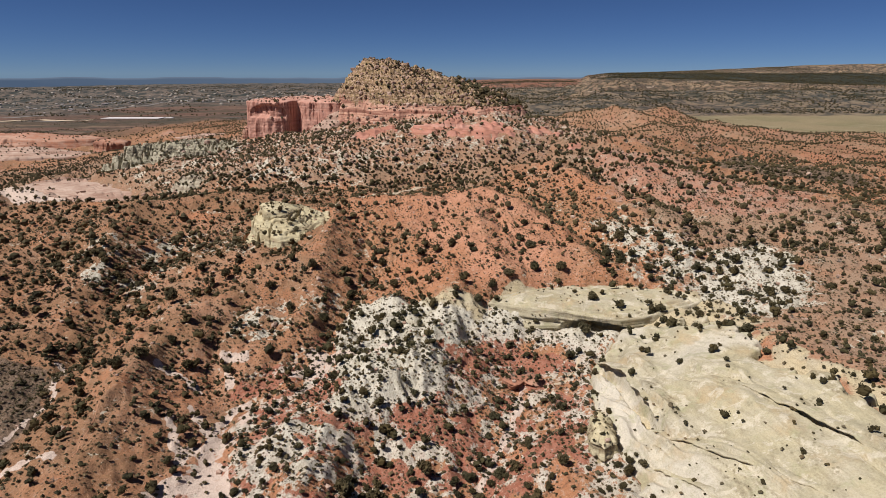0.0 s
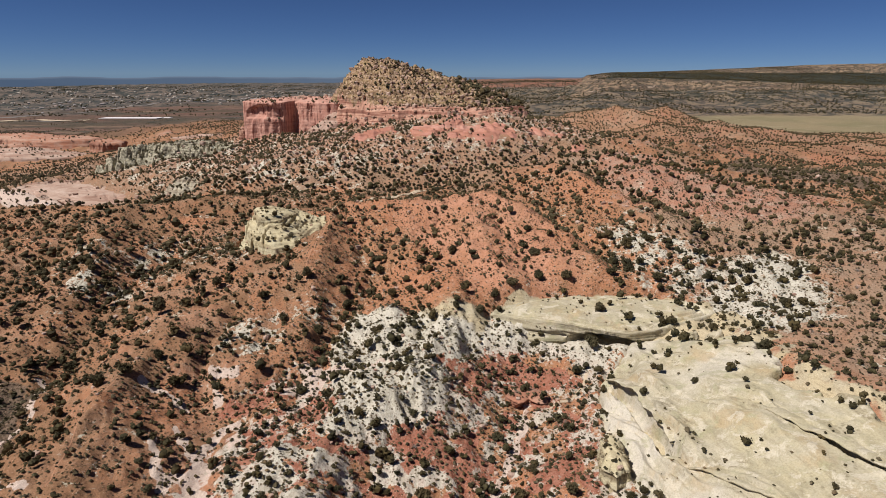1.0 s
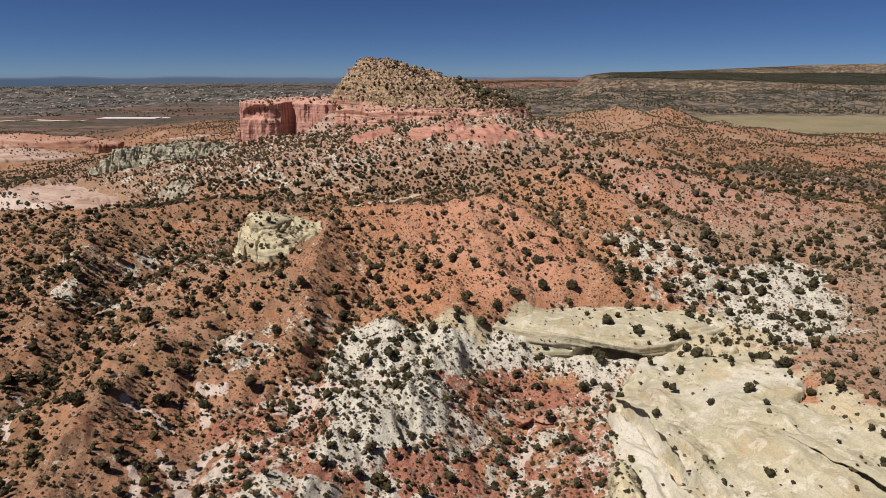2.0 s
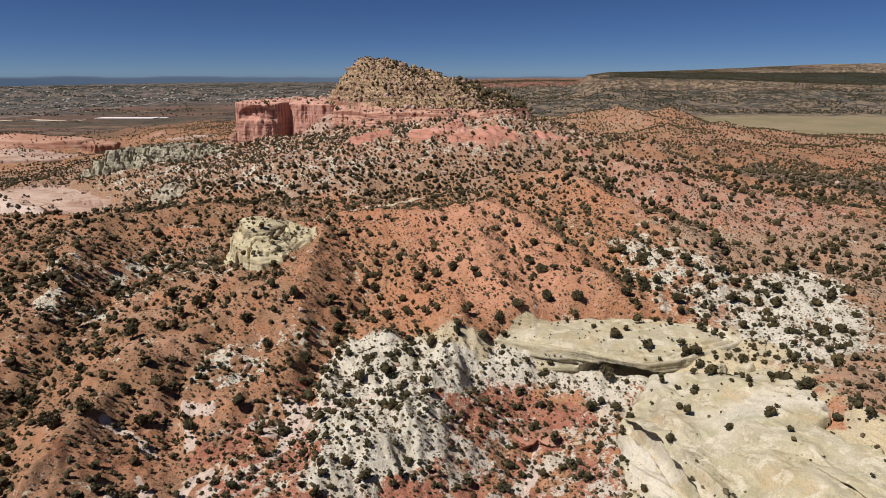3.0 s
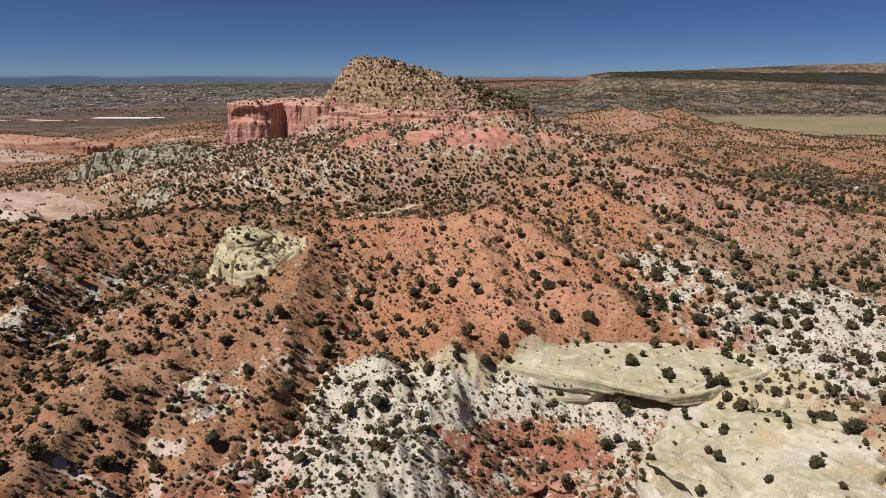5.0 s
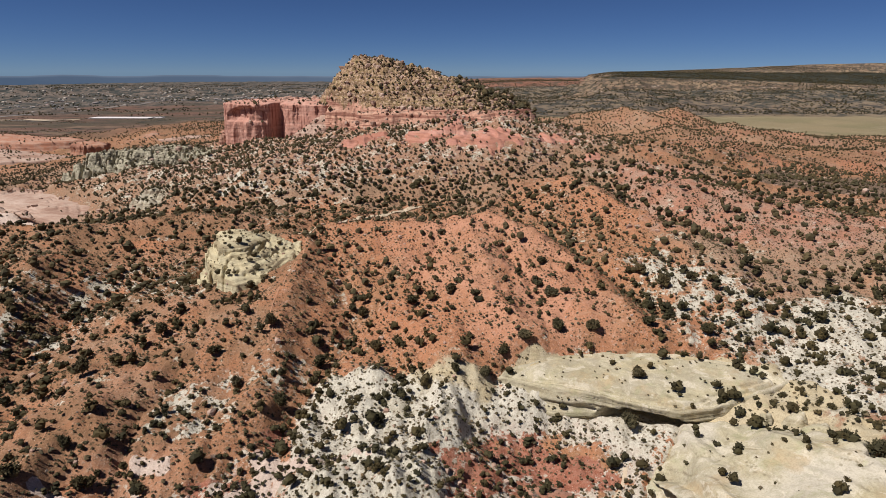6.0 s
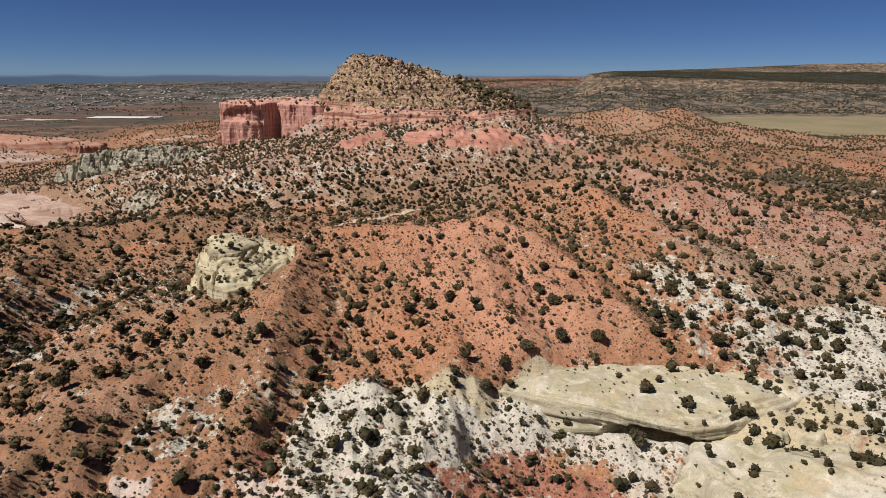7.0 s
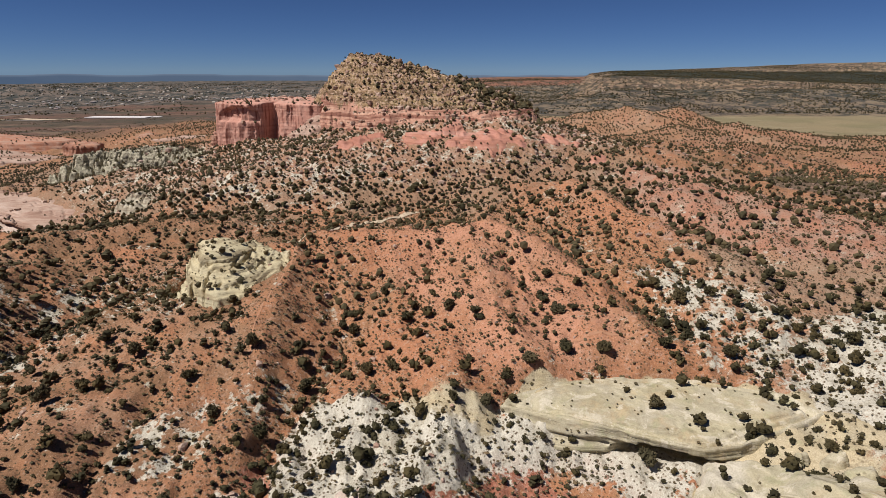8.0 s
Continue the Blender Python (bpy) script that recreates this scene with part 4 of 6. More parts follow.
bedding_lines(dome, 0.7, 0.06, 391)
rock("layered_knob", [(36, 131), (40, 127), (46, 130), (49, 138), (48, 147), (44, 152), (39, 148), (36, 140)],
     -3, 10.0, 1.4, OUTCROP_ROCK, "layered cream sandstone knob with eroded ledges", n=260, rows=22, batter=0.36, rough=0.9, grain=4, ledge=1.05, seed=11, lumps=0.8, block=0.8, domerows=18)

rock("undercut_ledge", [(20, 183), (23, 178.5), (28, 177), (33, 178.5), (35, 184), (29, 189), (22, 188)],
     -7, 0.6, 0.9, BENCH_ROCK, "small red rock ledge over a dark hollow", n=160, rows=26, batter=0.05, rough=0.5, grain=3, ledge=0.35, seed=41, lumps=0.5, alcoves=((27.5, 177.5, 6.0, -4.5, 0.5, 3.4),))


def apron_fray(x, y):
    """How far the bush-grown margin eats into the apron."""
    return smooth(66, 88, x) * (4.5 + 9 * fbm(x / 11, y / 11, 3, 170))


def sandstone_apron():
    """The bare yellow apron: long bedding steps and open cracks that run down its dip."""
    step = 0.34
    gx, gy = np.meshgrid(np.arange(34, 126, step), np.arange(46, 206, step))
    x, y = gx.ravel(), gy.ravel()
    frayed = apron_fray(x, y)
    edge = inside(x + 2.2 * fbm(x / 7, y / 7, 3, 151) + frayed, y + 2.2 * fbm(x / 7, y / 7, 3, 152) + frayed, SLICK, 2.0)
    base = landform(x, y)
    warp = 5 * fbm(x / 30, y / 30, 3, 153) + 0.8 * fbm(x / 5, y / 5, 2, 154)
    dip = x + 0.28 * (y - 140) + warp
    h = base + 0.3 + 0.9 * fbm(x / 18, y / 18, 3, 155) + 0.10 * fbm(x / 2.5, y / 2.5, 3, 156)

    def beds(period, height, seed):
        f = dip / period
        k = np.floor(f)
        f = f - k
        mask = smooth(-0.12, 0.2, gnoise(x / 16 + 7.7 * k, y / 26 + 3.1 * k, seed))
        return height * mask * (smooth(0.0, 0.07, f) - f)
    h = h + beds(9.5, 2.0, 157) + beds(3.7, 0.5, 158) + 0.5 * fbm(x / 6, y / 9, 3, 168)
    lower = smooth(64, 48, x) * smooth(190, 160, y)
    h = h + lower * (beds(2.1, 1.5, 160) + beds(5.2, 2.2, 161))
    # the long open crack by the draw, and the one across the upper apron
    c1 = x - np.interp(y, [60, 120, 131, 139, 144, 152, 163, 172, 181, 188], [60, 57, 56, 56, 57, 56.5, 56, 54, 53, 51]) + 0.8 * gnoise(x / 6, y / 6, 162)
    h = h + 3.0 * smooth(-0.2, 0.5, c1) * np.exp(-np.maximum(c1, 0) / 10) * smooth(126, 132, y) * smooth(186, 174, y)
    h = h - 3.2 * np.exp(-((c1 + 1.6) / 1.5) ** 4) * smooth(134, 140, y) * smooth(183, 176, y)
    c2 = x - np.interp(y, [60, 103, 112, 126, 140], [97, 88.5, 87, 81.5, 76]) + 0.7 * gnoise(x / 5, y / 5, 163)
    h = h - 3.0 * np.exp(-(c2 / 0.7) ** 4) * smooth(138, 128, y) + 0.9 * smooth(-0.2, 0.4, c2) * np.exp(-np.maximum(c2, 0) / 8) * smooth(140, 128, y)
    h = h - 3.6 * (1 - edge) ** 2
    ny, nx = gx.shape
    idx = np.arange(nx * ny).reshape(ny, nx)
    keep = (edge > 0.02).reshape(ny, nx)
    cell = keep[:-1, :-1] & keep[1:, :-1] & keep[:-1, 1:] & keep[1:, 1:]
    f = np.stack([idx[:-1, :-1][cell], idx[:-1, 1:][cell], idx[1:, 1:][cell], idx[1:, :-1][cell]], 1)
    used = np.unique(f)
    new_index = np.zeros(nx * ny, int)
    new_index[used] = np.arange(len(used))
    ob = mesh_object("sandstone_apron", np.stack([x, y, h], 1)[used], new_index[f], YELLOW_ROCK)
    strew = smooth(0.1, 0.4, fbm(x / 9, y / 9, 4, 169))
    # Bed lines: part bedding, part shade of the small steps put into the colour.
    thin = gnoise(dip / 0.9, y / 60 + 0.3 * warp, 164) + 0.6 * gnoise(dip / 2.6, y / 40, 165)
    patchy = smooth(-0.2, 0.25, fbm(x / 14, y / 22, 3, 166))
    pale = np.clip(0.8 * lower + smooth(0.1, 0.45, fbm(x / 20, y / 30, 2, 167)), 0, 1)
    pale = np.maximum(pale, 1.4 * inside(x, y, [(51, 184), (56, 163), (57, 138), (46, 133), (45, 156), (48, 174)], 1.5))
    colour_layer(ob.data, "bedding", (smooth(0.12, 0.38, thin) * patchy)[used], pale[used], strew[used])
    return tagged(ob, "broad bare yellow sandstone apron with long cracks", "sandstone slab")


sandstone_apron()


def apron_lip(line, reach, gap, lift, seed):
    """A bed that overhangs the one below it along an open crack."""
    p = np.array(line, float)
    s = np.concatenate([[0], np.cumsum(np.hypot(*np.diff(p[:, :2], axis=0).T))])
    t = np.arange(0, s[-1], 0.4)
    x, y = np.interp(t, s, p[:, 0]), np.interp(t, s, p[:, 1])
    x = x + 0.9 * fbm(t / 6, 0 * t, 3, seed)
    z = landform(x + 1.5, y) + lift + 0.5 * fbm(t / 5, 0 * t + 4, 3, seed + 1)
    taper = smooth(0, 5, t) * smooth(0, 5, s[-1] - t)
    section = ((4.5, -0.9), (2.2, 0.05), (0.3, 0.12), (-reach * 0.8, -0.05), (-reach, -0.22), (-reach * 0.95, -0.5), (-reach * 0.6, -0.62), (0.4, -0.75), (0.9, -gap), (0.6, -gap - 1.6))
    rows = []
    for k, (u, w) in enumerate(section):
        rough = 0.25 * fbm(t / 2.2, 0 * t + 3 * k, 3, seed + 5)
        uu = u * (0.35 + 0.65 * taper) if u < 0 else u
        rows.append(np.stack([x + uu + rough * (k > 1), y, z + w - (1 - taper) * 0.9], 1))
    m, n = len(rows), len(t)
    v = np.concatenate(rows)
    i, j = np.meshgrid(np.arange(m - 1), np.arange(n - 1), indexing="ij")
    f = np.stack([i * n + j, i * n + j + 1, (i + 1) * n + j + 1, (i + 1) * n + j], -1).reshape(-1, 4)
    ob = mesh_object("overhang", v, f, YELLOW_ROCK)
    ob.parent = bpy.data.objects["sandstone_apron"]
    return tagged(ob, "overhanging sandstone bed above a dark crack")


apron_lip([(52.3, 182), (54.0, 172), (56.0, 163), (56.5, 152), (57.0, 144), (56.3, 138)], 1.9, 3.2, 3.1, 301)
apron_lip([(76, 140), (81.5, 126), (87, 112), (88.5, 103), (94, 80)], 1.3, 2.2, 1.1, 311)
apron_lip([(52, 142), (56, 130), (62, 118), (70, 106), (76, 96)], 0.8, 1.2, 0.5, 341)
apron_lip([(50, 124), (55, 114), (58, 104), (64, 92)], 0.9, 1.2, 0.6, 361)
apron_lip([(70, 184), (76, 176), (80, 168)], 0.6, 0.8, 0.3, 381)

# the butte: cliff band, cap and pink aprons
butte = tagged(new("butte"), "red sandstone butte with a stepped brown cap", "butte")
butte.location = (-50, 570, 36)
bpy.context.view_layer.update()


def of_butte(ob):
    ob.parent = butte
    ob.matrix_parent_inverse = butte.matrix_world.inverted()
    for key in ("category",):
        if key in ob:
            del ob[key]
    return ob


of_butte(rock("cliff", [(-191, 620), (-191, 598), (-186, 583), (-168, 572), (-152, 571), (-145, 574), (-139, 588), (-131, 574), (-120, 569), (-104, 560), (-84, 560), (-70, 600), (-80, 650), (-170, 660)],
              30, 75.0, 3, CLIFF_ROCK, "sheer red sandstone cliff with a shaded alcove", n=520, rows=52, batter=0.03, rough=2.0, grain=15, ledge=0.18, flute=3.0, block=0.3,
              alcoves=((-166, 572, 19, 61, 72.5, 2.4), (-172, 574, 9, 63, 71.0, 1.6)), seed=17, lumps=1.6))
of_butte(rock("spire", [(-196, 590), (-193, 584), (-188, 583), (-185, 588), (-187, 594), (-193, 595)], 26, 48, 4, RED_ROCK, "slim red sandstone spire", n=60, rows=20, batter=0.06, rough=0.8, grain=3, ledge=0.4, seed=19, lumps=0.6))


def grid_part(name, x, y, z, keep, material, label):
    """The kept cells of a plan grid as one part of the butte."""
    ny, nx = x.shape
    idx = np.arange(nx * ny).reshape(ny, nx)
    cell = keep[:-1, :-1] & keep[1:, :-1] & keep[:-1, 1:] & keep[1:, 1:]
    f = np.stack([idx[:-1, :-1][cell], idx[:-1, 1:][cell], idx[1:, 1:][cell], idx[1:, :-1][cell]], 1)
    used = np.unique(f)
    index = np.zeros(nx * ny, int)
    index[used] = np.arange(len(used))
    v = np.stack([x.ravel(), y.ravel(), z.ravel()], 1)[used]
    return of_butte(tagged(mesh_object(name, v, index[f], material), label))


def butte_body():
    """The broken cliff band and the stepped cap above it."""
    x, y = np.meshgrid(np.arange(-140, 100, 0.8), np.arange(486, 700, 0.8))
    s = signed(x, y, BAND) + 7 * fbm(x / 26, y / 26, 3, 201) + 2.2 * fbm(x / 7, y / 7, 3, 202)
    talus = landform(x, y)
    shelf = 0.8 * gnoise(x / 22, y / 22, 208)
    rise = 0.30 * smooth(-1.9, -1.2, s) + 0.17 * smooth(-0.3 + shelf, 0.1 + shelf, s) + 0.11 * smooth(1.6 - shelf, 2.0 - shelf, s) + 0.16 * smooth(3.0 + shelf, 3.5 + shelf, s) + 0.09 * smooth(5.0 - shelf, 5.4 - shelf, s) + 0.17 * smooth(7.6, 8.4, s)
    notch = np.abs(gnoise(x / 9 + 0.05 * y, y / 60, 209))
    z = talus + (73.5 - talus) * rise + 0.6 * fbm(x / 4, y / 4, 3, 203) - 2.2 * smooth(0.05, 0.0, notch) * smooth(-2, 0, s) * (1 - smooth(6, 9, s))
    foot = [(-106, 580), (-94, 556), (-60, 542), (-10, 530), (30, 516), (52, 524), (72, 556), (56, 610), (-20, 650), (-90, 630)]
    top = [(-75, 588), (-71, 582), (-62, 579), (-42, 581), (-36, 587), (-41, 594), (-61, 598), (-73, 594)]
    da, db = signed(x, y, foot), np.maximum(-signed(x, y, top), 0)
    f = np.clip(da / np.maximum(da + db, 1e-6), 0, 1)
    f = np.clip(f + 0.045 * fbm(x / 15, y / 15, 4, 204) * smooth(0, 0.2, f), 0, 1)
    wob = f + 0.05 * fbm(x / 40, y / 40, 3, 205)
    tread = wob * 9 - np.floor(wob * 9)
    ledges = f + 0.085 * smooth(-0.2, 0.2, gnoise(x / 16, y / 16, 210)) * (smooth(0.0, 0.16, tread) - tread) * smooth(0, 0.1, f)
    cells = np.abs(gnoise(x / 5.5, y / 5.5, 211)) + 0.6 * np.abs(gnoise(x / 2.6, y / 2.6, 212))
    z = z + smooth(0, 0.02, f) * (38.6 * np.clip(ledges, 0, 2) ** 0.95 - 0.10 * (x + 66) * smooth(0.6, 1, f) + 1.5 * fbm(x / 8, y / 8, 4, 206) + 2.8 * smooth(0.05, 0.3, cells) * smooth(-0.05, 0.35, fbm(x / 14, y / 14, 3, 213)) + 0.7 * fbm(x / 2.2, y / 2.2, 2, 207))
    z = np.where(s < -4.5, talus - 3, z)
    on_cap = (f > 0.0) & (s > 7)
    grid_part("cliff_band", x, y, z, (s > -6) & ((f < 0.03) | (s < 8.5)), RED_ROCK, "broken red sandstone ledges")
    grid_part("cap", x, y, z + 0.02, on_cap, CAP_ROCK, "brown stepped rocky cap with scattered shrubs")


def apron(cx, cy, rx, ry, seed, material, label):
    """A smooth bulge of bare rock on the slope below the cliff."""
    x, y = np.meshgrid(np.arange(cx - rx - 8, cx + rx + 8, 0.7), np.arange(cy - ry - 8, cy + ry + 8, 0.7))
    r = np.hypot((x - cx) / rx, (y - cy) / ry) + 0.42 * fbm(x / 17, y / 17, 3, seed) + 0.08 * fbm(x / 4, y / 4, 2, seed + 4)
    z = landform(x, y) - 2.4 + 6.0 * np.clip(1.05 - r, 0, 0.45) ** 0.5 + 1.6 * fbm(x / 15, y / 22, 3, seed + 1)
    lean = (0.5 * y + 0.85 * x + 5 * fbm(x / 22, y / 22, 2, seed + 3)) / 8.0
    part_ = lean - np.floor(lean)
    z = z + 3.4 * smooth(-0.25, 0.1, gnoise(x / 13 + 5 * np.floor(lean), y / 13, seed + 6)) * (smooth(0, 0.12, part_) - part_)
    crack = np.abs(gnoise(x / 11 + 0.05 * y, y / 26 + 0.03 * x, seed + 2))
    z = z - 1.8 * smooth(0.045, 0.0, crack)
    grid_part("apron", x, y, z, r < 1.04, material, label)


butte_body()
for k, (cx, cy, rx, ry) in enumerate(APRONS):
    apron(cx, cy, rx, ry, 211 + 5 * k, PINK_ROCK, "smooth pink sandstone apron")


def ramp(start, end, width, material, label, seed):
    """A smooth fin of rock that leans down from the foot of the cliff."""
    a, b = np.array(start, float), np.array(end, float)
    run = (b - a)[:2] / np.linalg.norm((b - a)[:2])
    side = np.array([-run[1], run[0]])
    side = side if side[1] < 0 else -side
    u, v = np.meshgrid(np.linspace(-0.1, 1.15, 90), np.linspace(-0.8, 2.2, 60))
    w = width * (0.8 + 0.35 * u) * (1 + 0.25 * fbm(u * 3, v, 2, seed))
    x = a[0] + (b - a)[0] * u + side[0] * w * v
    y = a[1] + (b - a)[1] * u + side[1] * w * v
    z = a[2] + (b - a)[2] * u - 0.75 * width * np.abs(v) ** 1.4 * np.where(v > 0, 0.62, 1.2) + 1.2 * fbm(x / 9, y / 9, 3, seed + 1) - 1.2 * smooth(0.05, 0.0, np.abs(gnoise(x / 10, y / 10, seed + 2)))
    grid_part("ramp", x, y, z, np.ones(x.shape, bool), material, label)


ramp((-100, 561, 66), (-136, 548, 42), 9.0, SLAB_ROCK, "pale pink sandstone ramp below the cliff", 261)
ramp((8, 486, 68), (-22, 462, 50), 7.0, PINK_ROCK, "pink sandstone ramp below the ledges", 271)


def crag(name, outline, high, material, label, cell=1.0, ragged=6.0, gully=4.0, width=9.0, steps=((-1, 1.5, 0.6), (5, 7, 0.4)), seed=0, lumps=1.0, lean=(0, 0), sink=4.0):
    """Stepped, gullied rock over a plan outline."""
    o = np.array(outline)
    x, y = np.meshgrid(np.arange(o[:, 0].min() - 14, o[:, 0].max() + 14, cell), np.arange(o[:, 1].min() - 14, o[:, 1].max() + 14, cell))
    s = signed(x, y, outline) + ragged * fbm(x / (3.5 * ragged), y / (3.5 * ragged), 3, seed) + 0.35 * ragged * fbm(x / ragged, y / ragged, 3, seed + 1)
    base = landform(x, y)
    top = high + lean[0] * (x - o[:, 0].mean()) + lean[1] * (y - o[:, 1].mean())
    cleft = np.abs(gnoise(x / width, y / (2.6 * width), seed + 2)) + 0.5 * np.abs(gnoise(x / (0.45 * width), y / (1.6 * width), seed + 3))
    cut = smooth(0.22, 0.0, cleft)
    s = s - 0.9 * gully * cut
    z = base
    for a, b, share in steps:
        z = z + (top - base) * share * smooth(a, b, s)
    z = z - gully * cut * smooth(-2, 4, s) + lumps * (fbm(x / 9, y / 9, 4, seed + 4) + 0.7 * fbm(x / 2.8, y / 2.8, 2, seed + 5)) * smooth(-3, 2, s)
    z = np.where(s < -sink, base - 4, z)
    keep = s > -sink - 2
    ny, nx = x.shape
    idx = np.arange(nx * ny).reshape(ny, nx)
    q = keep[:-1, :-1] & keep[1:, :-1] & keep[:-1, 1:] & keep[1:, 1:]
    f = np.stack([idx[:-1, :-1][q], idx[:-1, 1:][q], idx[1:, 1:][q], idx[1:, :-1][q]], 1)
    used = np.unique(f)
    index = np.zeros(nx * ny, int)
    index[used] = np.arange(len(used))
    ob = mesh_object(name, np.stack([x.ravel(), y.ravel(), z.ravel()], 1)[used], index[f], material)
    return tagged(ob, label, "sandstone outcrop")


outcrop = crag("yellow_outcrop", [(-99, 306), (-97, 294), (-93, 285), (-86, 277), (-77, 273), (-69, 278), (-65, 288), (-62, 300), (-66, 312), (-78, 320), (-92, 320)], 31.0, OUTCROP_ROCK,
               "knobbly yellow sandstone outcrop with a sheer side", 0.42, 4.5, 2.6, 6.0, ((-1.2, 0.0, 0.55), (1.4, 2.0, 0.2), (4, 4.6, 0.13), (8, 8.8, 0.12)), 47, 0.55, (-0.09, 0.16), 3.0)
cap_stone = rock("cap_rock", [(-96, 306), (-95, 297), (-90, 291), (-83, 291), (-77, 296), (-73, 305), (-78, 314), (-90, 318), (-98, 313)], 24, 33.0, 2.4, OUTCROP_ROCK, "smooth yellow sandstone crown", n=240, rows=16, batter=0.12,
                 rough=1.6, grain=7, ledge=0.5, block=0.5, seed=7, lumps=0.6, domerows=20, tilt=(-0.04, 0.08))
cap_stone.parent = outcrop
del cap_stone["category"]
rock("pink_rock", [(84, 452), (92, 442), (106, 442), (114, 452), (108, 464), (92, 464)], 34, 46, 5, PINK_ROCK, "rounded pink sandstone knob", n=110, rows=12, batter=0.4, rough=0.7, grain=6, ledge=0.25, seed=27, lumps=0.5)
# grey-green cliffs, bare slab and red benches to the left of the butte
crag("grey_green_cliff", GREEN_CLIFF, 38, GREEN_ROCK, "weathered grey-green rock cliff with shrubs", 0.7, 9, 7.0, 8.0, ((-3, 1.5, 0.38), (4, 6.5, 0.22), (10, 17, 0.40)), 31, 2.0, (0.07, 0.02))
crag("pale_badland_spur", [(-208, 454), (-200, 442), (-186, 438), (-176, 446), (-178, 464), (-190, 476), (-203, 472)], 26, PALE_ROCK, "pale yellow-white eroded badland spur", 0.7, 8, 3.0, 5.0, ((-4, 5, 0.6), (6, 12, 0.4)), 33, 1.0)
rock("bare_slab", BARE_SLAB,
     -14, 6.0, 0.8, SLAB_ROCK, "broad bare pale pink sandstone slab", n=460, rows=30, batter=-0.05, rough=5.5, grain=22, ledge=0.5, block=0.25, seed=35, alcoves=((-338, 492, 26, -3.0, 5.4, 8), (-298, 476, 26, -3.0, 5.4, 8), (-268, 458, 13, -2.0, 5.2, 5)), lumps=1.3, tags="sandstone slab", tilt=(0.012, 0.15), domerows=40, grooves=((0.86, 1.2), (0.7, 1.2), (0.5, 1.0), (0.35, 0.8)))
rock("bare_slab", LOWER_SLAB, -16, -3.4, 0.6, SLAB_ROCK, "lower pale pink sandstone slab below the overhang", n=300, rows=20, batter=0.2, rough=2.5, grain=14, ledge=0.4, block=0.25, seed=43, lumps=1.0, tags="sandstone slab", tilt=(0.0, 0.13), domerows=24, grooves=((0.8, 0.8), (0.55, 0.8)))
rock("sandstone_bench", [(-900, 1020), (-740, 985), (-640, 980), (-560, 1000), (-540, 1040), (-640, 1100), (-900, 1120)],
     -46, -6, 8, BENCH_ROCK, "long low orange sandstone bench", n=300, rows=22, batter=0.8, rough=6, grain=40, ledge=1.6, seed=37, lumps=3.0)
rock("sandstone_bench", [(-800, 880), (-700, 850), (-600, 850), (-500, 870), (-480, 900), (-560, 950), (-800, 960)],
     -50, -15, 9, SLAB_ROCK, "low pale pink sandstone bench", n=280, rows=18, batter=0.5, rough=6, grain=30, ledge=1.2, seed=38, lumps=2.4, alcoves=((-690, 850, 40, -38, -26, 10),), grooves=((0.8, 1.5), (0.6, 1.5)))
rock("sandstone_bench", [(-560, 965), (-540, 940), (-515, 935), (-495, 948), (-505, 980), (-540, 990)],
     -36, -3, 4, BENCH_ROCK, "dark red blocky sandstone bench", n=220, rows=20, batter=0.12, rough=4, grain=14, ledge=1.2, seed=39, lumps=1.8)
rock("sandstone_bench", [(-470, 1010), (-400, 980), (-330, 985), (-290, 1010), (-330, 1050), (-440, 1060)],
     -30, -2, 6, SLAB_ROCK, "low pale pink sandstone bench", n=200, rows=16, batter=0.7, rough=5, grain=24, ledge=1.0, seed=40, lumps=2)



# ---- vegetation ----
def ico(level):
    bm = bmesh.new()
    bmesh.ops.create_icosphere(bm, subdivisions=level, radius=1.0)
    v = np.array([p.co[:] for p in bm.verts])
    f = np.array([[p.index for p in q.verts] for q in bm.faces])
    bm.free()
    return v, f


ICO1, ICO2 = ico(1), ico(2)
OCTA = (np.array([(1, 0, 0), (-1, 0, 0), (0, 1, 0), (0, -1, 0), (0, 0, 1), (0, 0, -1)], float),
        np.array([(0, 2, 4), (2, 1, 4), (1, 3, 4), (3, 0, 4), (2, 0, 5), (1, 2, 5), (3, 1, 5), (0, 3, 5)]))


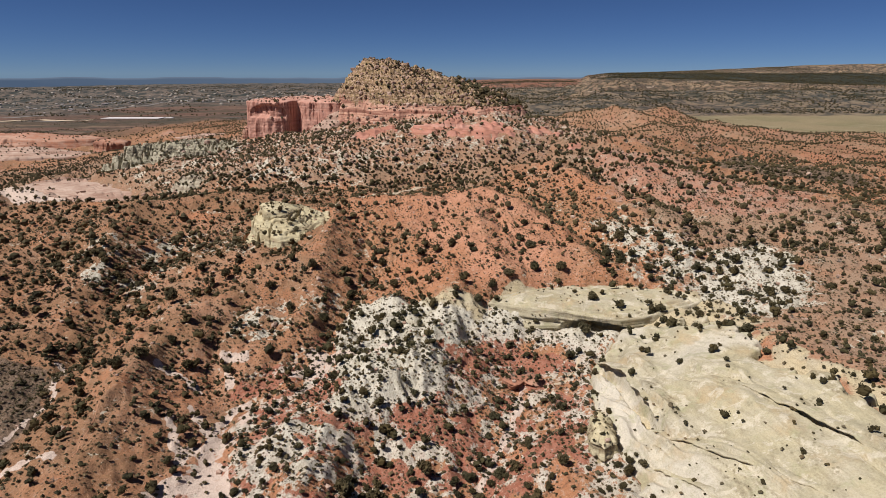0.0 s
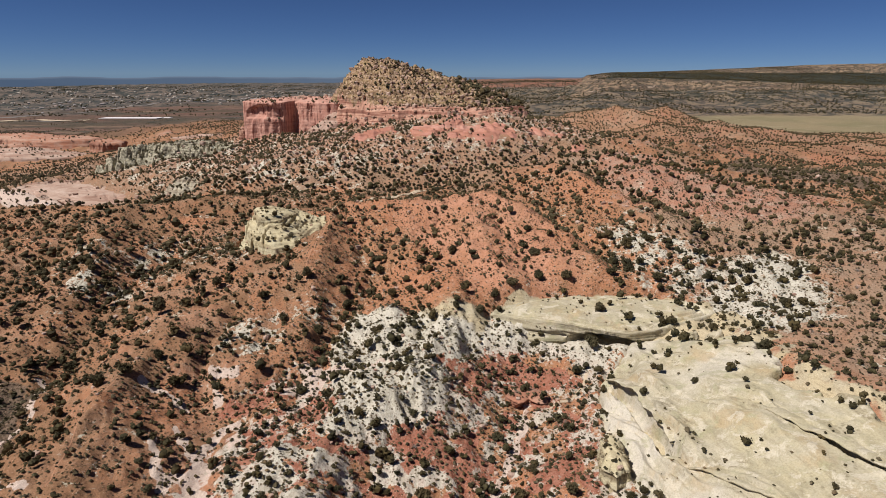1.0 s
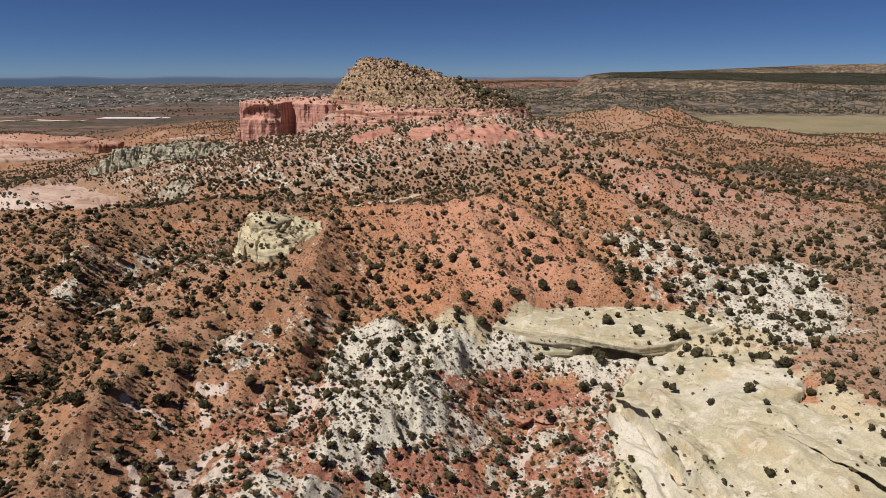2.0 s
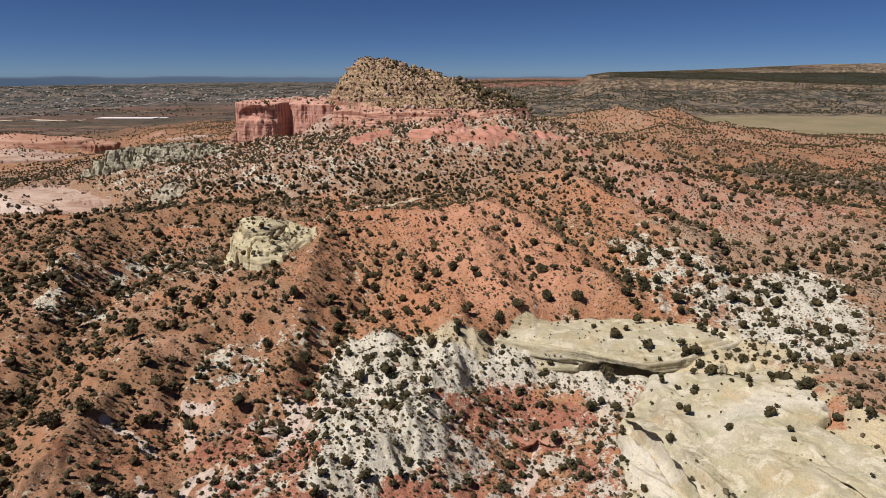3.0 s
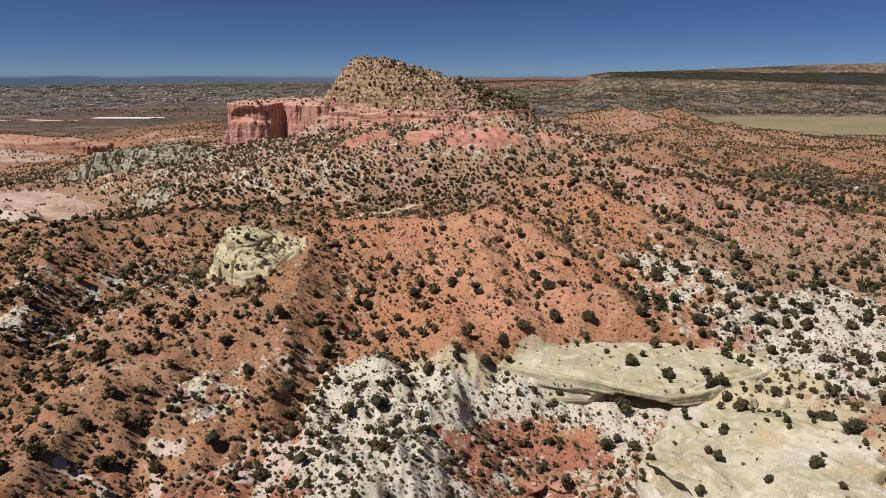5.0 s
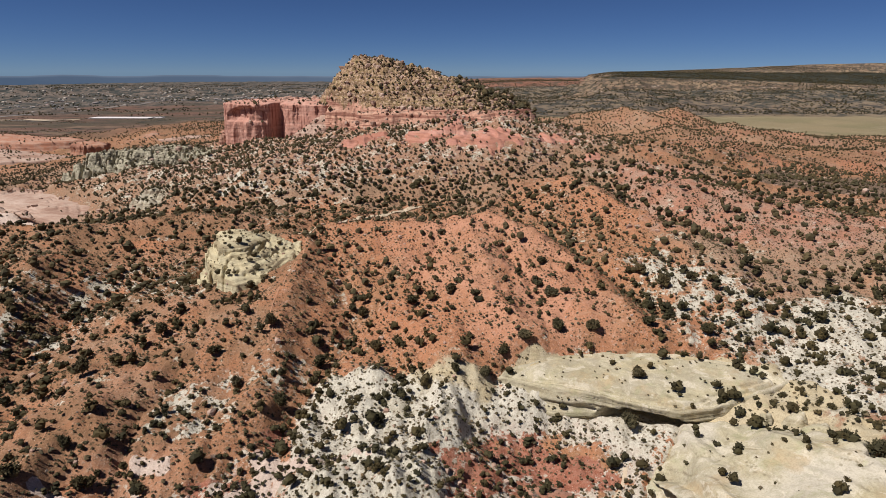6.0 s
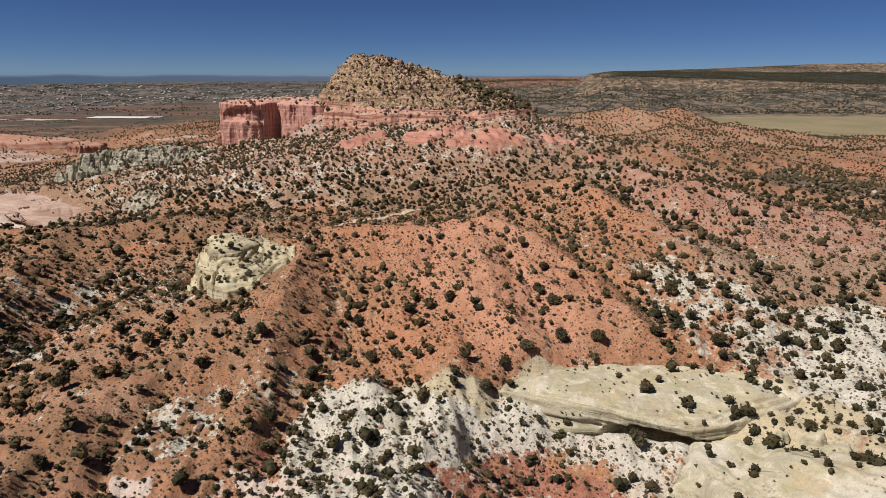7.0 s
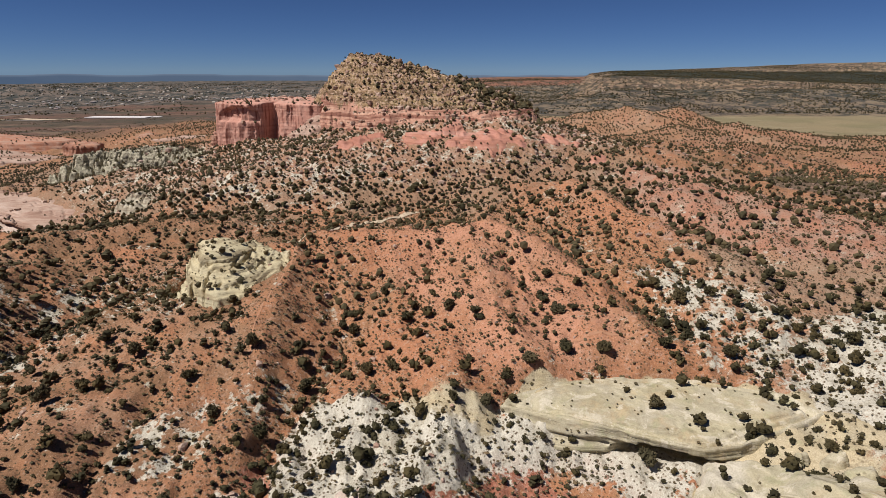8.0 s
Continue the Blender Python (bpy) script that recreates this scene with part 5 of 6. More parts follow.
def crown_template(seed, tufts, clumps, core, spread=1.0, tall=0.85):
    """A crown about one metre across: lumpy cores with leaf tufts standing out of them."""
    rng = np.random.default_rng(seed)
    vs, fs, at = [], [], 0
    centres = []
    for k in range(clumps):
        a = rng.uniform(0, 2 * math.pi)
        r = 0.30 * spread * math.sqrt(rng.uniform(0.05, 1))
        centres.append((r * math.cos(a), r * math.sin(a), rng.uniform(0.22, 0.62) * tall, rng.uniform(0.17, 0.27)))
    for cx, cy, cz, cr in centres:
        v, f = core
        w = v * cr * np.array([1, 1, 0.85])
        w = w * (1 + 0.28 * rng.uniform(-1, 1, (len(v), 1)))
        vs.append(w + (cx, cy, cz))
        fs.append(f + at)
        at += len(v)
    for k in range(tufts):
        cx, cy, cz, cr = centres[rng.integers(len(centres))]
        d = rng.normal(size=3)
        d /= np.linalg.norm(d)
        d[2] = d[2] if d[2] > -0.35 else -d[2]
        p = np.array((cx, cy, cz)) + d * cr * np.array([1, 1, 0.9]) * rng.uniform(0.85, 1.25)
        s = np.cross(d, rng.normal(size=3))
        s /= np.linalg.norm(s)
        size = rng.uniform(0.045, 0.085)
        tip = p + d * size * 1.5 + rng.normal(size=3) * 0.015
        u = np.cross(d, s)
        vs.append(np.array([p + s * size, p - s * size * 0.5 + u * size * 0.87, p - s * size * 0.5 - u * size * 0.87, tip]))
        fs.append(np.array([[0, 1, 3], [1, 2, 3], [2, 0, 3]]) + at)
        at += 4
    v = np.concatenate(vs)
    v[:, 2] = np.maximum(v[:, 2], 0.02)
    return v, np.concatenate(fs)


def trunk_template(seed):
    """A short twisted trunk that forks into tapered limbs."""
    rng = np.random.default_rng(seed)
    vs, fs, at = [], [], 0

    def limb(a, b, ra, rb, bend):
        nonlocal at
        a, b = np.array(a, float), np.array(b, float)
        for k in range(4):
            t = k / 3
            c = a + (b - a) * t + np.array([bend, -bend, 0]) * math.sin(t * math.pi)
            r = ra + (rb - ra) * t
            ring_ = [(c[0] + r * math.cos(q * math.pi / 3), c[1] + r * math.sin(q * math.pi / 3), c[2]) for q in range(6)]
            vs.append(np.array(ring_))
        for k in range(3):
            for q in range(6):
                fs.append([at + k * 6 + q, at + k * 6 + (q + 1) % 6, at + k * 6 + 6 + (q + 1) % 6, at + k * 6 + 6 + q])
        at += 24
    limb((0, 0, -0.12), (0.02, 0, 0.22), 0.062, 0.045, 0.02)
    for k in range(4):
        a = k * 1.57 + rng.uniform(-0.4, 0.4)
        limb((0.02, 0, 0.18), (0.26 * math.cos(a), 0.26 * math.sin(a), rng.uniform(0.36, 0.58)), 0.034, 0.012, rng.uniform(-0.03, 0.03))
    return np.concatenate(vs), np.array(fs)


def slope_gully(x, y):
    """How far the ground lies below its surroundings: draws gather trees."""
    e = 9.0
    return (landform(x + e, y) + landform(x - e, y) + landform(x, y + e) + landform(x, y - e)) / 4 - landform(x, y)


TRAIL = [(-66, 326), (-55, 334), (-47, 345), (-36, 362), (-23, 373), (-10, 384)]


def tree_share(x, y):
    """Share of jittered places that carry a tree."""
    patch = fbm(x / 26, y / 26, 3, 101)
    p = 0.29 + 0.32 * patch
    p = p + 0.26 * np.clip(slope_gully(x, y), -0.9, 2.2)
    for rise, width, line in CREASES:
        d = np.sqrt(line_distance(x, y, line)[0])
        if rise < 0:
            p = p + 0.5 * np.exp(-(d / (1.1 * width)) ** 2)
        else:
            p = p * (1 - 0.45 * np.exp(-(d / (0.6 * width)) ** 2))
    wob = 4 * gnoise(x / 9, y / 9, 71)
    p = p + 0.2 * inside(x + wob, y + wob, WHITE_BELT, 6) + 0.12 * inside(x, y, BADLAND, 6)
    p = p + 0.1 * inside(x + wob, y + wob, PALE_RIGHT, 8) + 0.34 * inside(x, y, PALE_RIGHT_UPPER, 12) + 0.5 * inside(x + wob, y, LEFT_DRAW, 12)
    p = p + 0.16 * inside(x, y, TALUS, 25) + 0.24 * inside(x, y, [(-230, 430), (-60, 390), (20, 400), (60, 440), (-60, 480), (-170, 520)], 20)
    p = p * (1 - inside(x, y, SLICK, 2.5) * (0.98 - 0.4 * smooth(0.1, 0.4, fbm(x / 12, y / 12, 2, 109)))) * (1 - 0.82 * inside(x, y, ALCOVE_ROCK, 1.5)) * (1 - 0.85 * inside(x, y, WASH, 2))
    p = p * (1 - 0.95 * inside(x, y, BARE_SLAB, 4)) * (1 - 0.9 * inside(x, y, LOWER_SLAB, 3)) * (1 - 0.85 * inside(x, y, MEADOW, 40)) * (1 - 0.9 * inside(x, y, GREY_FLAT, 6)) * (1 - 0.35 * inside(x, y, OUTCROP, 2)) * (1 - 0.8 * inside(x, y, [(-199, 620), (-190, 582), (-128, 571), (-100, 560), (-100, 640), (-170, 660)], 3))
    p = p + 0.34 * smooth(-15, -4, signed(x, y, SLICK)) * smooth(16, 6, signed(x, y, SLICK) - apron_fray(x, y)) * (x > 62) * smooth(-0.25, 0.2, fbm(x / 8, y / 8, 2, 110))
    p = p + 0.4 * inside(x, y, [(-52, 226), (-44, 226), (-38, 200), (-46, 190), (-54, 200)], 3) + 0.14 * inside(x, y, SLICK, 2) * smooth(70, 58, x) * smooth(150, 138, y)
    p = p + 0.34 * inside(x, y, [(66, 198), (84, 196), (104, 202), (102, 178), (90, 168), (75, 176)], 4) * smooth(-0.3, 0.15, fbm(x / 8, y / 8, 2, 195)) + 0.12 * smooth(-85, -135, x) * smooth(370, 340, y)
    for cx, cy, rx, ry in APRONS:
        p = p * (1 - 0.93 * smooth(1.05, 0.9, np.hypot((x - cx) / rx, (y - cy) / ry)))
    p = p * (1 - 0.95 * np.exp(-line_distance(x, y, [(a, b, 0.0) for a, b in TRAIL])[0] / 9.0))
    return np.clip(p, 0.001, 0.85)


def scatter(seed, step, near, far, half=0.86, margin=24):
    """Jittered places in the fan of land between two distances."""
    rng = np.random.default_rng(seed)
    w = half * far + margin
    gx, gy = np.meshgrid(np.arange(-w, w, step), np.arange(near, far, step))
    x, y = gx.ravel() + rng.uniform(-0.5, 0.5, gx.size) * step, gy.ravel() + rng.uniform(-0.5, 0.5, gx.size) * step
    keep = np.abs(x) < half * y + margin
    return x[keep], y[keep], rng


def surfaces():
    """Ray targets for plants: the ground and the rocks, seen from above."""
    bpy.context.view_layer.update()
    return bpy.context.evaluated_depsgraph_get()


def settle(x, y, dg):
    """Height of the topmost ground or rock at each place, and its upright share."""
    z, up = np.empty(len(x)), np.empty(len(x))
    for k in range(len(x)):
        hit, p, nrm, _, _, _ = scene.ray_cast(dg, (x[k], y[k], 400.0), (0, 0, -1))
        z[k], up[k] = (p.z, abs(nrm.z)) if hit else (-99.0, 0.0)
    return z, up


def stamp(name, templates, x, y, z, size, rng, material, label, category, squash=1.0, tall=None):
    """Many small plants as one mesh."""
    vs, fs, at = [], [], 0
    pick = rng.integers(len(templates), size=len(x))
    turn = rng.uniform(0, 2 * math.pi, len(x))
    for k in range(len(templates)):
        idx = np.nonzero(pick == k)[0]
        if not len(idx):
            continue
        v, f = templates[k]
        c, s = np.cos(turn[idx])[:, None], np.sin(turn[idx])[:, None]
        sz = size[idx][:, None]
        hz = sz * (squash if tall is None else tall[idx][:, None])
        wx = x[idx][:, None] + sz * (v[None, :, 0] * c - v[None, :, 1] * s)
        wy = y[idx][:, None] + sz * (v[None, :, 0] * s + v[None, :, 1] * c)
        wz = z[idx][:, None] + hz * v[None, :, 2] - 0.06 * sz
        vs.append(np.stack([wx, wy, wz], -1).reshape(-1, 3))
        fs.append((f[None] + (np.arange(len(idx)) * len(v))[:, None, None] + at).reshape(-1, 3))
        at += len(idx) * len(v)
    ob = mesh_object(name, np.concatenate(vs), np.concatenate(fs), material, shade=False)
    return tagged(ob, label, category, kind="stuff")


def bare_ball(seed, level=ICO1, lumps=2):
    rng = np.random.default_rng(seed)
    vs, fs, at = [], [], 0
    for k in range(lumps):
        v, f = level
        c = np.array([rng.uniform(-0.22, 0.22), rng.uniform(-0.22, 0.22), rng.uniform(0.28, 0.5)])
        vs.append(v * rng.uniform(0.26, 0.4) * (1 + 0.3 * rng.uniform(-1, 1, (len(v), 1))) * np.array([1, 1, 0.9]) + c)
        fs.append(f + at)
        at += len(v)
    return np.concatenate(vs), np.concatenate(fs)


DG = surfaces()
NEAR_CROWNS = [crown_template(200 + k, 230, 7 + k % 3, ICO2, 0.85 + 0.06 * (k % 5), 0.78 + 0.07 * (k % 6)) for k in range(10)]
MID_CROWNS = [crown_template(300 + k, 16, 4, ICO1, 0.75, 0.75 + 0.06 * (k % 5)) for k in range(10)]
FAR_CROWNS = [bare_ball(400 + k, ICO1, 1 + k % 2) for k in range(8)]
TINY_CROWNS = [bare_ball(500 + k, ICO1, 1) for k in range(6)]
DOT_CROWNS = [bare_ball(520 + k, OCTA, 1) for k in range(6)]
LOW_SCRUB = [bare_ball(540 + k, OCTA, 2) for k in range(6)]

# near and middle ground trees
tx, ty, rng = scatter(1, 2.85, 84, 340)
on = rng.uniform(size=len(tx)) < tree_share(tx, ty)
tx, ty = tx[on], ty[on]
tz, tup = settle(tx, ty, DG)
on = tup > 0.55
tx, ty, tz = tx[on], ty[on], tz[on]
tsize = np.clip(rng.lognormal(math.log(1.95), 0.44, len(tx)), 0.8, 4.6) * np.where(ty < 185, 0.86, 1.0)
# the largest junipers stand apart: x, y, width of the crown
LONE = ((-70, 231, 4.6), (-55, 243, 5.2), (-96, 250, 5.6), (-100, 228, 5.0), (-107, 222, 5.6), (-133, 243, 4.5), (-129, 218, 3.7), (-126, 193, 5.2), (-97, 176, 5.0), (-94, 191, 3.8), (-84, 181, 5.6), (-104, 172, 4.4), (-19, 281, 4.2), (-10, 262, 4.8), (4, 262, 5.0), (27, 232, 5.0))
LONE += ((20, 230, 4.2), (5, 219, 3.6), (14, 221, 5.2), (38, 238, 5.2), (49, 236, 5.4), (39, 279, 4.8), (39, 257, 5.4), (75, 272, 4.8), (79, 260, 5.4), (67, 237, 5.0), (90, 262, 4.8), (84, 232, 4.8), (88, 220, 5.0), (109, 244, 3.6), (121, 236, 5.6), (57, 214, 4.6), (52, 202, 5.2))
LONE += ((63, 173, 2.6), (69, 158, 2.5), (93, 169, 5.0), (89, 193, 3.7), (124, 204, 4.2), (-28, 262, 5.2), (-21, 238, 4.8), (-39, 235, 5.2), (-46, 213, 5.0), (-60, 219, 4.6))
lone = np.array(LONE) * (1, 1, 0.86)
clear = np.min(np.hypot(tx[:, None] - lone[None, :, 0], ty[:, None] - lone[None, :, 1]) - 0.5 * lone[None, :, 2], axis=1) > 1.4
tx, ty, tz, tsize = tx[clear], ty[clear], tz[clear], tsize[clear]
tx, ty, tsize = np.concatenate([lone[:, 0], tx]), np.concatenate([lone[:, 1], ty]), np.concatenate([lone[:, 2], tsize])
tz = np.concatenate([settle(lone[:, 0], lone[:, 1], DG)[0], tz])
order = np.argsort(np.hypot(tx, ty - 20) - 400.0 * (np.arange(len(tx)) < len(lone)))
CLOSE = order[:340]

juniper_meshes = []
for k in range(10):
    v, f = NEAR_CROWNS[k]
    c = mesh_object("crown", v, f, LEAF, shade=False)
    v, f = trunk_template(600 + k)
    t = mesh_object("trunk", v, f, BARK)
    juniper_meshes.append((c.data, t.data))
    bpy.data.objects.remove(c)
    bpy.data.objects.remove(t)


def juniper(k, x, y, z, size, rng):
    tree = new("juniper_tree")
    tall = rng.uniform(0.85, 1.2)
    crown_mesh, trunk_mesh = juniper_meshes[k % 10]
    new("crown", crown_mesh).parent = tree
    new("trunk", trunk_mesh).parent = tree
    tree.matrix_world = Matrix.LocRotScale((x, y, z), Euler((0, 0, rng.uniform(0, 6.28))), (size, size, size * tall))
    word = "Large spreading" if size > 3.6 else ("Small compact" if size < 2.1 else "Rounded")
    return tagged(tree, word + " dark green juniper on the dry desert slope", "tree", "junipers on the slopes")


for k, i in enumerate(CLOSE):
    juniper(k * 7 + 3, tx[i], ty[i], tz[i], tsize[i] * 1.02, rng)
REST = order[340:]
for name, pick, shapes, grow, words in (("juniper_woodland", REST[ty[REST] < 275], MID_CROWNS, 1.2, "scattered dark green junipers over the orange slopes"),
                                        ("upper_slope_woodland", REST[ty[REST] >= 275], FAR_CROWNS, 1.12, "scattered dark junipers on the upper hill and spurs")):
    stamp(name, shapes, tx[pick], ty[pick], tz[pick], tsize[pick] * grow, rng, LEAF, words, "trees", tall=rng.uniform(0.85, 1.25, len(pick)))

# the land below the start of the path
ux, uy, rng = scatter(11, 4.2, -60, 84, 0.86, 130)
on = rng.uniform(size=len(ux)) < np.clip(0.22 + 0.4 * fbm(ux / 24, uy / 24, 3, 101), 0.02, 0.6) * (1 - 0.95 * inside(ux, uy, SLICK, 3)) * (1 - 0.9 * inside(ux, uy, WASH, 2))
ux, uy = ux[on], uy[on]
uz, _ = settle(ux, uy, DG)
stamp("slope_woodland", FAR_CROWNS, ux, uy, uz, np.clip(rng.lognormal(math.log(2.5), 0.4, len(ux)), 1.1, 5.0), rng, LEAF, "scattered junipers on the nearer slopes", "trees")

# woodland round the butte and on the far slopes
fx, fy, rng = scatter(2, 3.05, 340, 760)
share = 1.5 * tree_share(fx, fy) + 0.10 - 0.06 * (fx > 130) + 0.1 * smooth(400, 430, fy) * (fx < 130) + 0.22 * (fy > 540) * (fx < -150)
share = share + 0.35 * inside(fx, fy, [(-106, 580), (-60, 535), (30, 510), (78, 550), (50, 620), (-90, 640)], 4) + 0.5 * inside(fx, fy, [(10, 560), (30, 520), (100, 520), (110, 600), (20, 640)], 10)
share = share * (1 - 0.8 * inside(fx, fy, [(-199, 620), (-190, 582), (-128, 571), (-100, 560), (-100, 640), (-170, 660)], 3)) * (1 - 0.9 * inside(fx, fy, BARE_SLAB, 2)) * (1 - 0.2 * inside(fx, fy, GREEN_CLIFF, 3))
for cx, cy, rx, ry in APRONS:
    share = share * (1 - 0.8 * smooth(1.0, 0.6, np.hypot((fx - cx) / rx, (fy - cy) / ry)))
on = rng.uniform(size=len(fx)) < share
fx, fy = fx[on], fy[on]
fz, fup = settle(fx, fy, DG)
on = fup > 0.5
fx, fy, fz = fx[on], fy[on], fz[on]
fsize = np.clip(rng.lognormal(math.log(2.1), 0.44, len(fx)), 0.9, 5.0)
fsize = fsize * (1 + 0.5 * inside(fx, fy, [(10, 560), (30, 522), (100, 520), (110, 600), (20, 640)], 10))
ftall = rng.uniform(0.8, 1.25, len(fx))
for name, pick, shapes in (("butte_woodland", fy < 440, FAR_CROWNS), ("hillside_woodland", (fy >= 440) & (fy < 580), LOW_SCRUB), ("farther_woodland", fy >= 580, DOT_CROWNS)):
    stamp(name, shapes, fx[pick], fy[pick], fz[pick], fsize[pick] * 1.0, rng, LEAF, "dark junipers scattered below the butte" if name[0] == "b" else "dark junipers on the farther slopes and ledges", "trees", tall=ftall[pick])
dx, dy, rng = scatter(3, 4.8, 740, 1900, 0.84)
wood = np.clip(0.42 + 0.9 * fbm(dx / 60, dy / 60, 3, 131) + 0.32 * (dx > 120) * (dy < 1250), 0.04, 0.9) * (1 - inside(dx, dy, MEADOW, 50)) * smooth(1900, 1300, dy + 300 * fbm(dx / 300, dy / 300, 2, 133)) ** 0.5
wood = wood * np.where((dx < -0.03 * dy) & (dy > 1130), 0.75 * smooth(0.15, 0.4, fbm(dx / 130, dy / 60, 3, 132)), 1.0)
wood = wood * np.where((dx < -220) & (dy < 1130), smooth(-0.35, 0.1, fbm(dx / 50, dy / 35, 3, 134)), 1.0) + 0.3 * smooth(-520, -400, dx) * (dx < 0) * smooth(760, 840, dy) * smooth(1230, 1150, dy) + 0.45 * inside(dx, dy, [(-480, 1130), (-430, 1060), (-250, 1040), (-150, 1060), (-160, 1150), (-400, 1190)], 20)
on = rng.uniform(size=len(dx)) < wood
dx, dy = dx[on], dy[on]
dz, dup = settle(dx, dy, DG)
stamp("distant_woodland", DOT_CROWNS, dx, dy, dz, rng.uniform(2.7, 5.4, len(dx)), rng, LEAF, "distant dark juniper woodland on low hills", "trees")
hx, hy, rng = scatter(4, 12, 1900, 4300, 0.84)
wood = np.clip(0.42 + 0.9 * fbm(hx / 220, hy / 160, 3, 141), 0, 0.85) * np.where(hx < -0.1 * hy, smooth(0.0, 0.3, fbm(hx / 160, hy / 90, 3, 142)), 1.0)
on = (rng.uniform(size=len(hx)) < wood) & (np.hypot(hx, hy) < 4600)
hx, hy = hx[on], hy[on]
hz, hup = settle(hx, hy, DG)
on = hup > 0.9
stamp("horizon_woodland", DOT_CROWNS, hx[on], hy[on], hz[on], rng.uniform(6, 13, int(on.sum())), rng, LEAF, "far dark woodland on the tablelands", "trees", squash=0.85)

# low scrub
sx, sy, rng = scatter(5, 1.38, 84, 390)
share = np.clip(0.5 + 0.8 * fbm(sx / 14, sy / 14, 3, 111) + 0.2 * inside(sx, sy, BADLAND, 5), 0.05, 0.95) * (1 - inside(sx, sy, SLICK, 2) * (0.985 - 0.35 * smooth(0.15, 0.4, fbm(sx / 9, sy / 9, 4, 169)) - 0.25 * smooth(72, 60, sx) * smooth(152, 138, sy))) * (1 - 0.86 * inside(sx, sy, ALCOVE_ROCK, 1)) * (1 - 0.5 * inside(sx, sy, OUTCROP, 1)) * (1 - 0.9 * inside(sx, sy, WASH, 2))
on = rng.uniform(size=len(sx)) < share
sx, sy = sx[on], sy[on]
sz, sup = settle(sx, sy, DG)
on = sup > 0.5
sx, sy, sz = sx[on], sy[on], sz[on]
half = rng.uniform(size=len(sx)) < 0.45
ss = np.clip(rng.lognormal(math.log(0.95), 0.42, len(sx)), 0.4, 2.0)
close = sy < 190
for name, material, words, pick in (("desert_scrub", SCRUB, "low brown desert scrub", half & close), ("sagebrush", LEAF, "small dark green shrubs", ~half & close),
                                    ("hillside_scrub", SCRUB, "low brown scrub on the farther slopes", half & ~close), ("hillside_sagebrush", LEAF, "small dark shrubs on the farther slopes", ~half & ~close)):
    stamp(name, LOW_SCRUB if name[0] != "h" else DOT_CROWNS, sx[pick], sy[pick], sz[pick], ss[pick] * (1.0 if name[0] != "h" else 1.2), rng, material, words, "scrub", squash=0.8)
gx, gy, rng = scatter(6, 1.25, 90, 210)
on = inside(gx, gy, GREY_FLAT, 4) * rng.uniform(size=len(gx)) > 0.45
gx, gy = gx[on], gy[on]
gz, _ = settle(gx, gy, DG)
stamp("grey_brush", TINY_CROWNS, gx, gy, gz, rng.uniform(0.5, 1.3, len(gx)), rng, GREY_SCRUB, "dense grey sagebrush on the flat", "scrub", squash=0.7)

# loose rock on the cap, the talus and the badlands
bx, by, rng = scatter(7, 3.4, 120, 640, 0.5, 60)
share = 0.05 + 0.5 * inside(bx, by, [(-110, 580), (-60, 530), (30, 505), (80, 560), (40, 640), (-80, 640)], 8) + 0.22 * inside(bx, by, TALUS, 15) + 0.12 * inside(bx, by, BADLAND, 8)
for cx, cy, rx, ry in APRONS:
    share = share * (1 - 0.9 * smooth(1.1, 0.8, np.hypot((bx - cx) / rx, (by - cy) / ry)))
on = rng.uniform(size=len(bx)) < share * (1 - inside(bx, by, SLICK, 2)) * (1 - inside(bx, by, ALCOVE_ROCK, 2))
bx, by = bx[on], by[on]
bz, _ = settle(bx, by, DG)
block = []
for k in range(6):
    v, f = ICO1
    g = np.random.default_rng(700 + k)
    w = np.sign(v) * np.abs(v) ** 0.6 * g.uniform(0.35, 0.6, 3) * (1 + 0.25 * g.uniform(-1, 1, (len(v), 1)))
    block.append((w + (0, 0, 0.15), f))
bs = np.clip(rng.lognormal(math.log(1.1), 0.5, len(bx)), 0.4, 3.2) * np.where(by > 400, 1.5, 0.9)
stamp("loose_boulders", block, bx, by, bz, bs, rng, SLAB_ROCK, "pale pink boulders strewn on the slopes", "boulders", squash=0.8)


# dry grey shrubs among the near junipers
def twig_mesh(seed):
    """A spray of bare tapered twigs."""
    g = np.random.default_rng(seed)
    vs, fs, at = [], [], 0
    for k in range(46):
        a, lean = g.uniform(0, 2 * math.pi), g.uniform(0.15, 1.15)
        d = np.array([math.cos(a) * math.sin(lean), math.sin(a) * math.sin(lean), math.cos(lean)])
        start = np.array([g.normal() * 0.05, g.normal() * 0.05, 0.0]) + d * g.uniform(0, 0.18)
        end = start + d * g.uniform(0.25, 0.5) + g.normal(size=3) * 0.04
        side = np.cross(d, (0.3, 0.2, 1.0))
        side /= np.linalg.norm(side)
        up = np.cross(side, d)
        r = 0.014
        base = [start + r * (side * math.cos(q) + up * math.sin(q)) for q in (0, 2.1, 4.2)]
        vs.append(np.array(base + [end]))
        fs.append(np.array([[0, 1, 3], [1, 2, 3], [2, 0, 3]]) + at)
        at += 4
    return np.concatenate(vs), np.concatenate(fs)


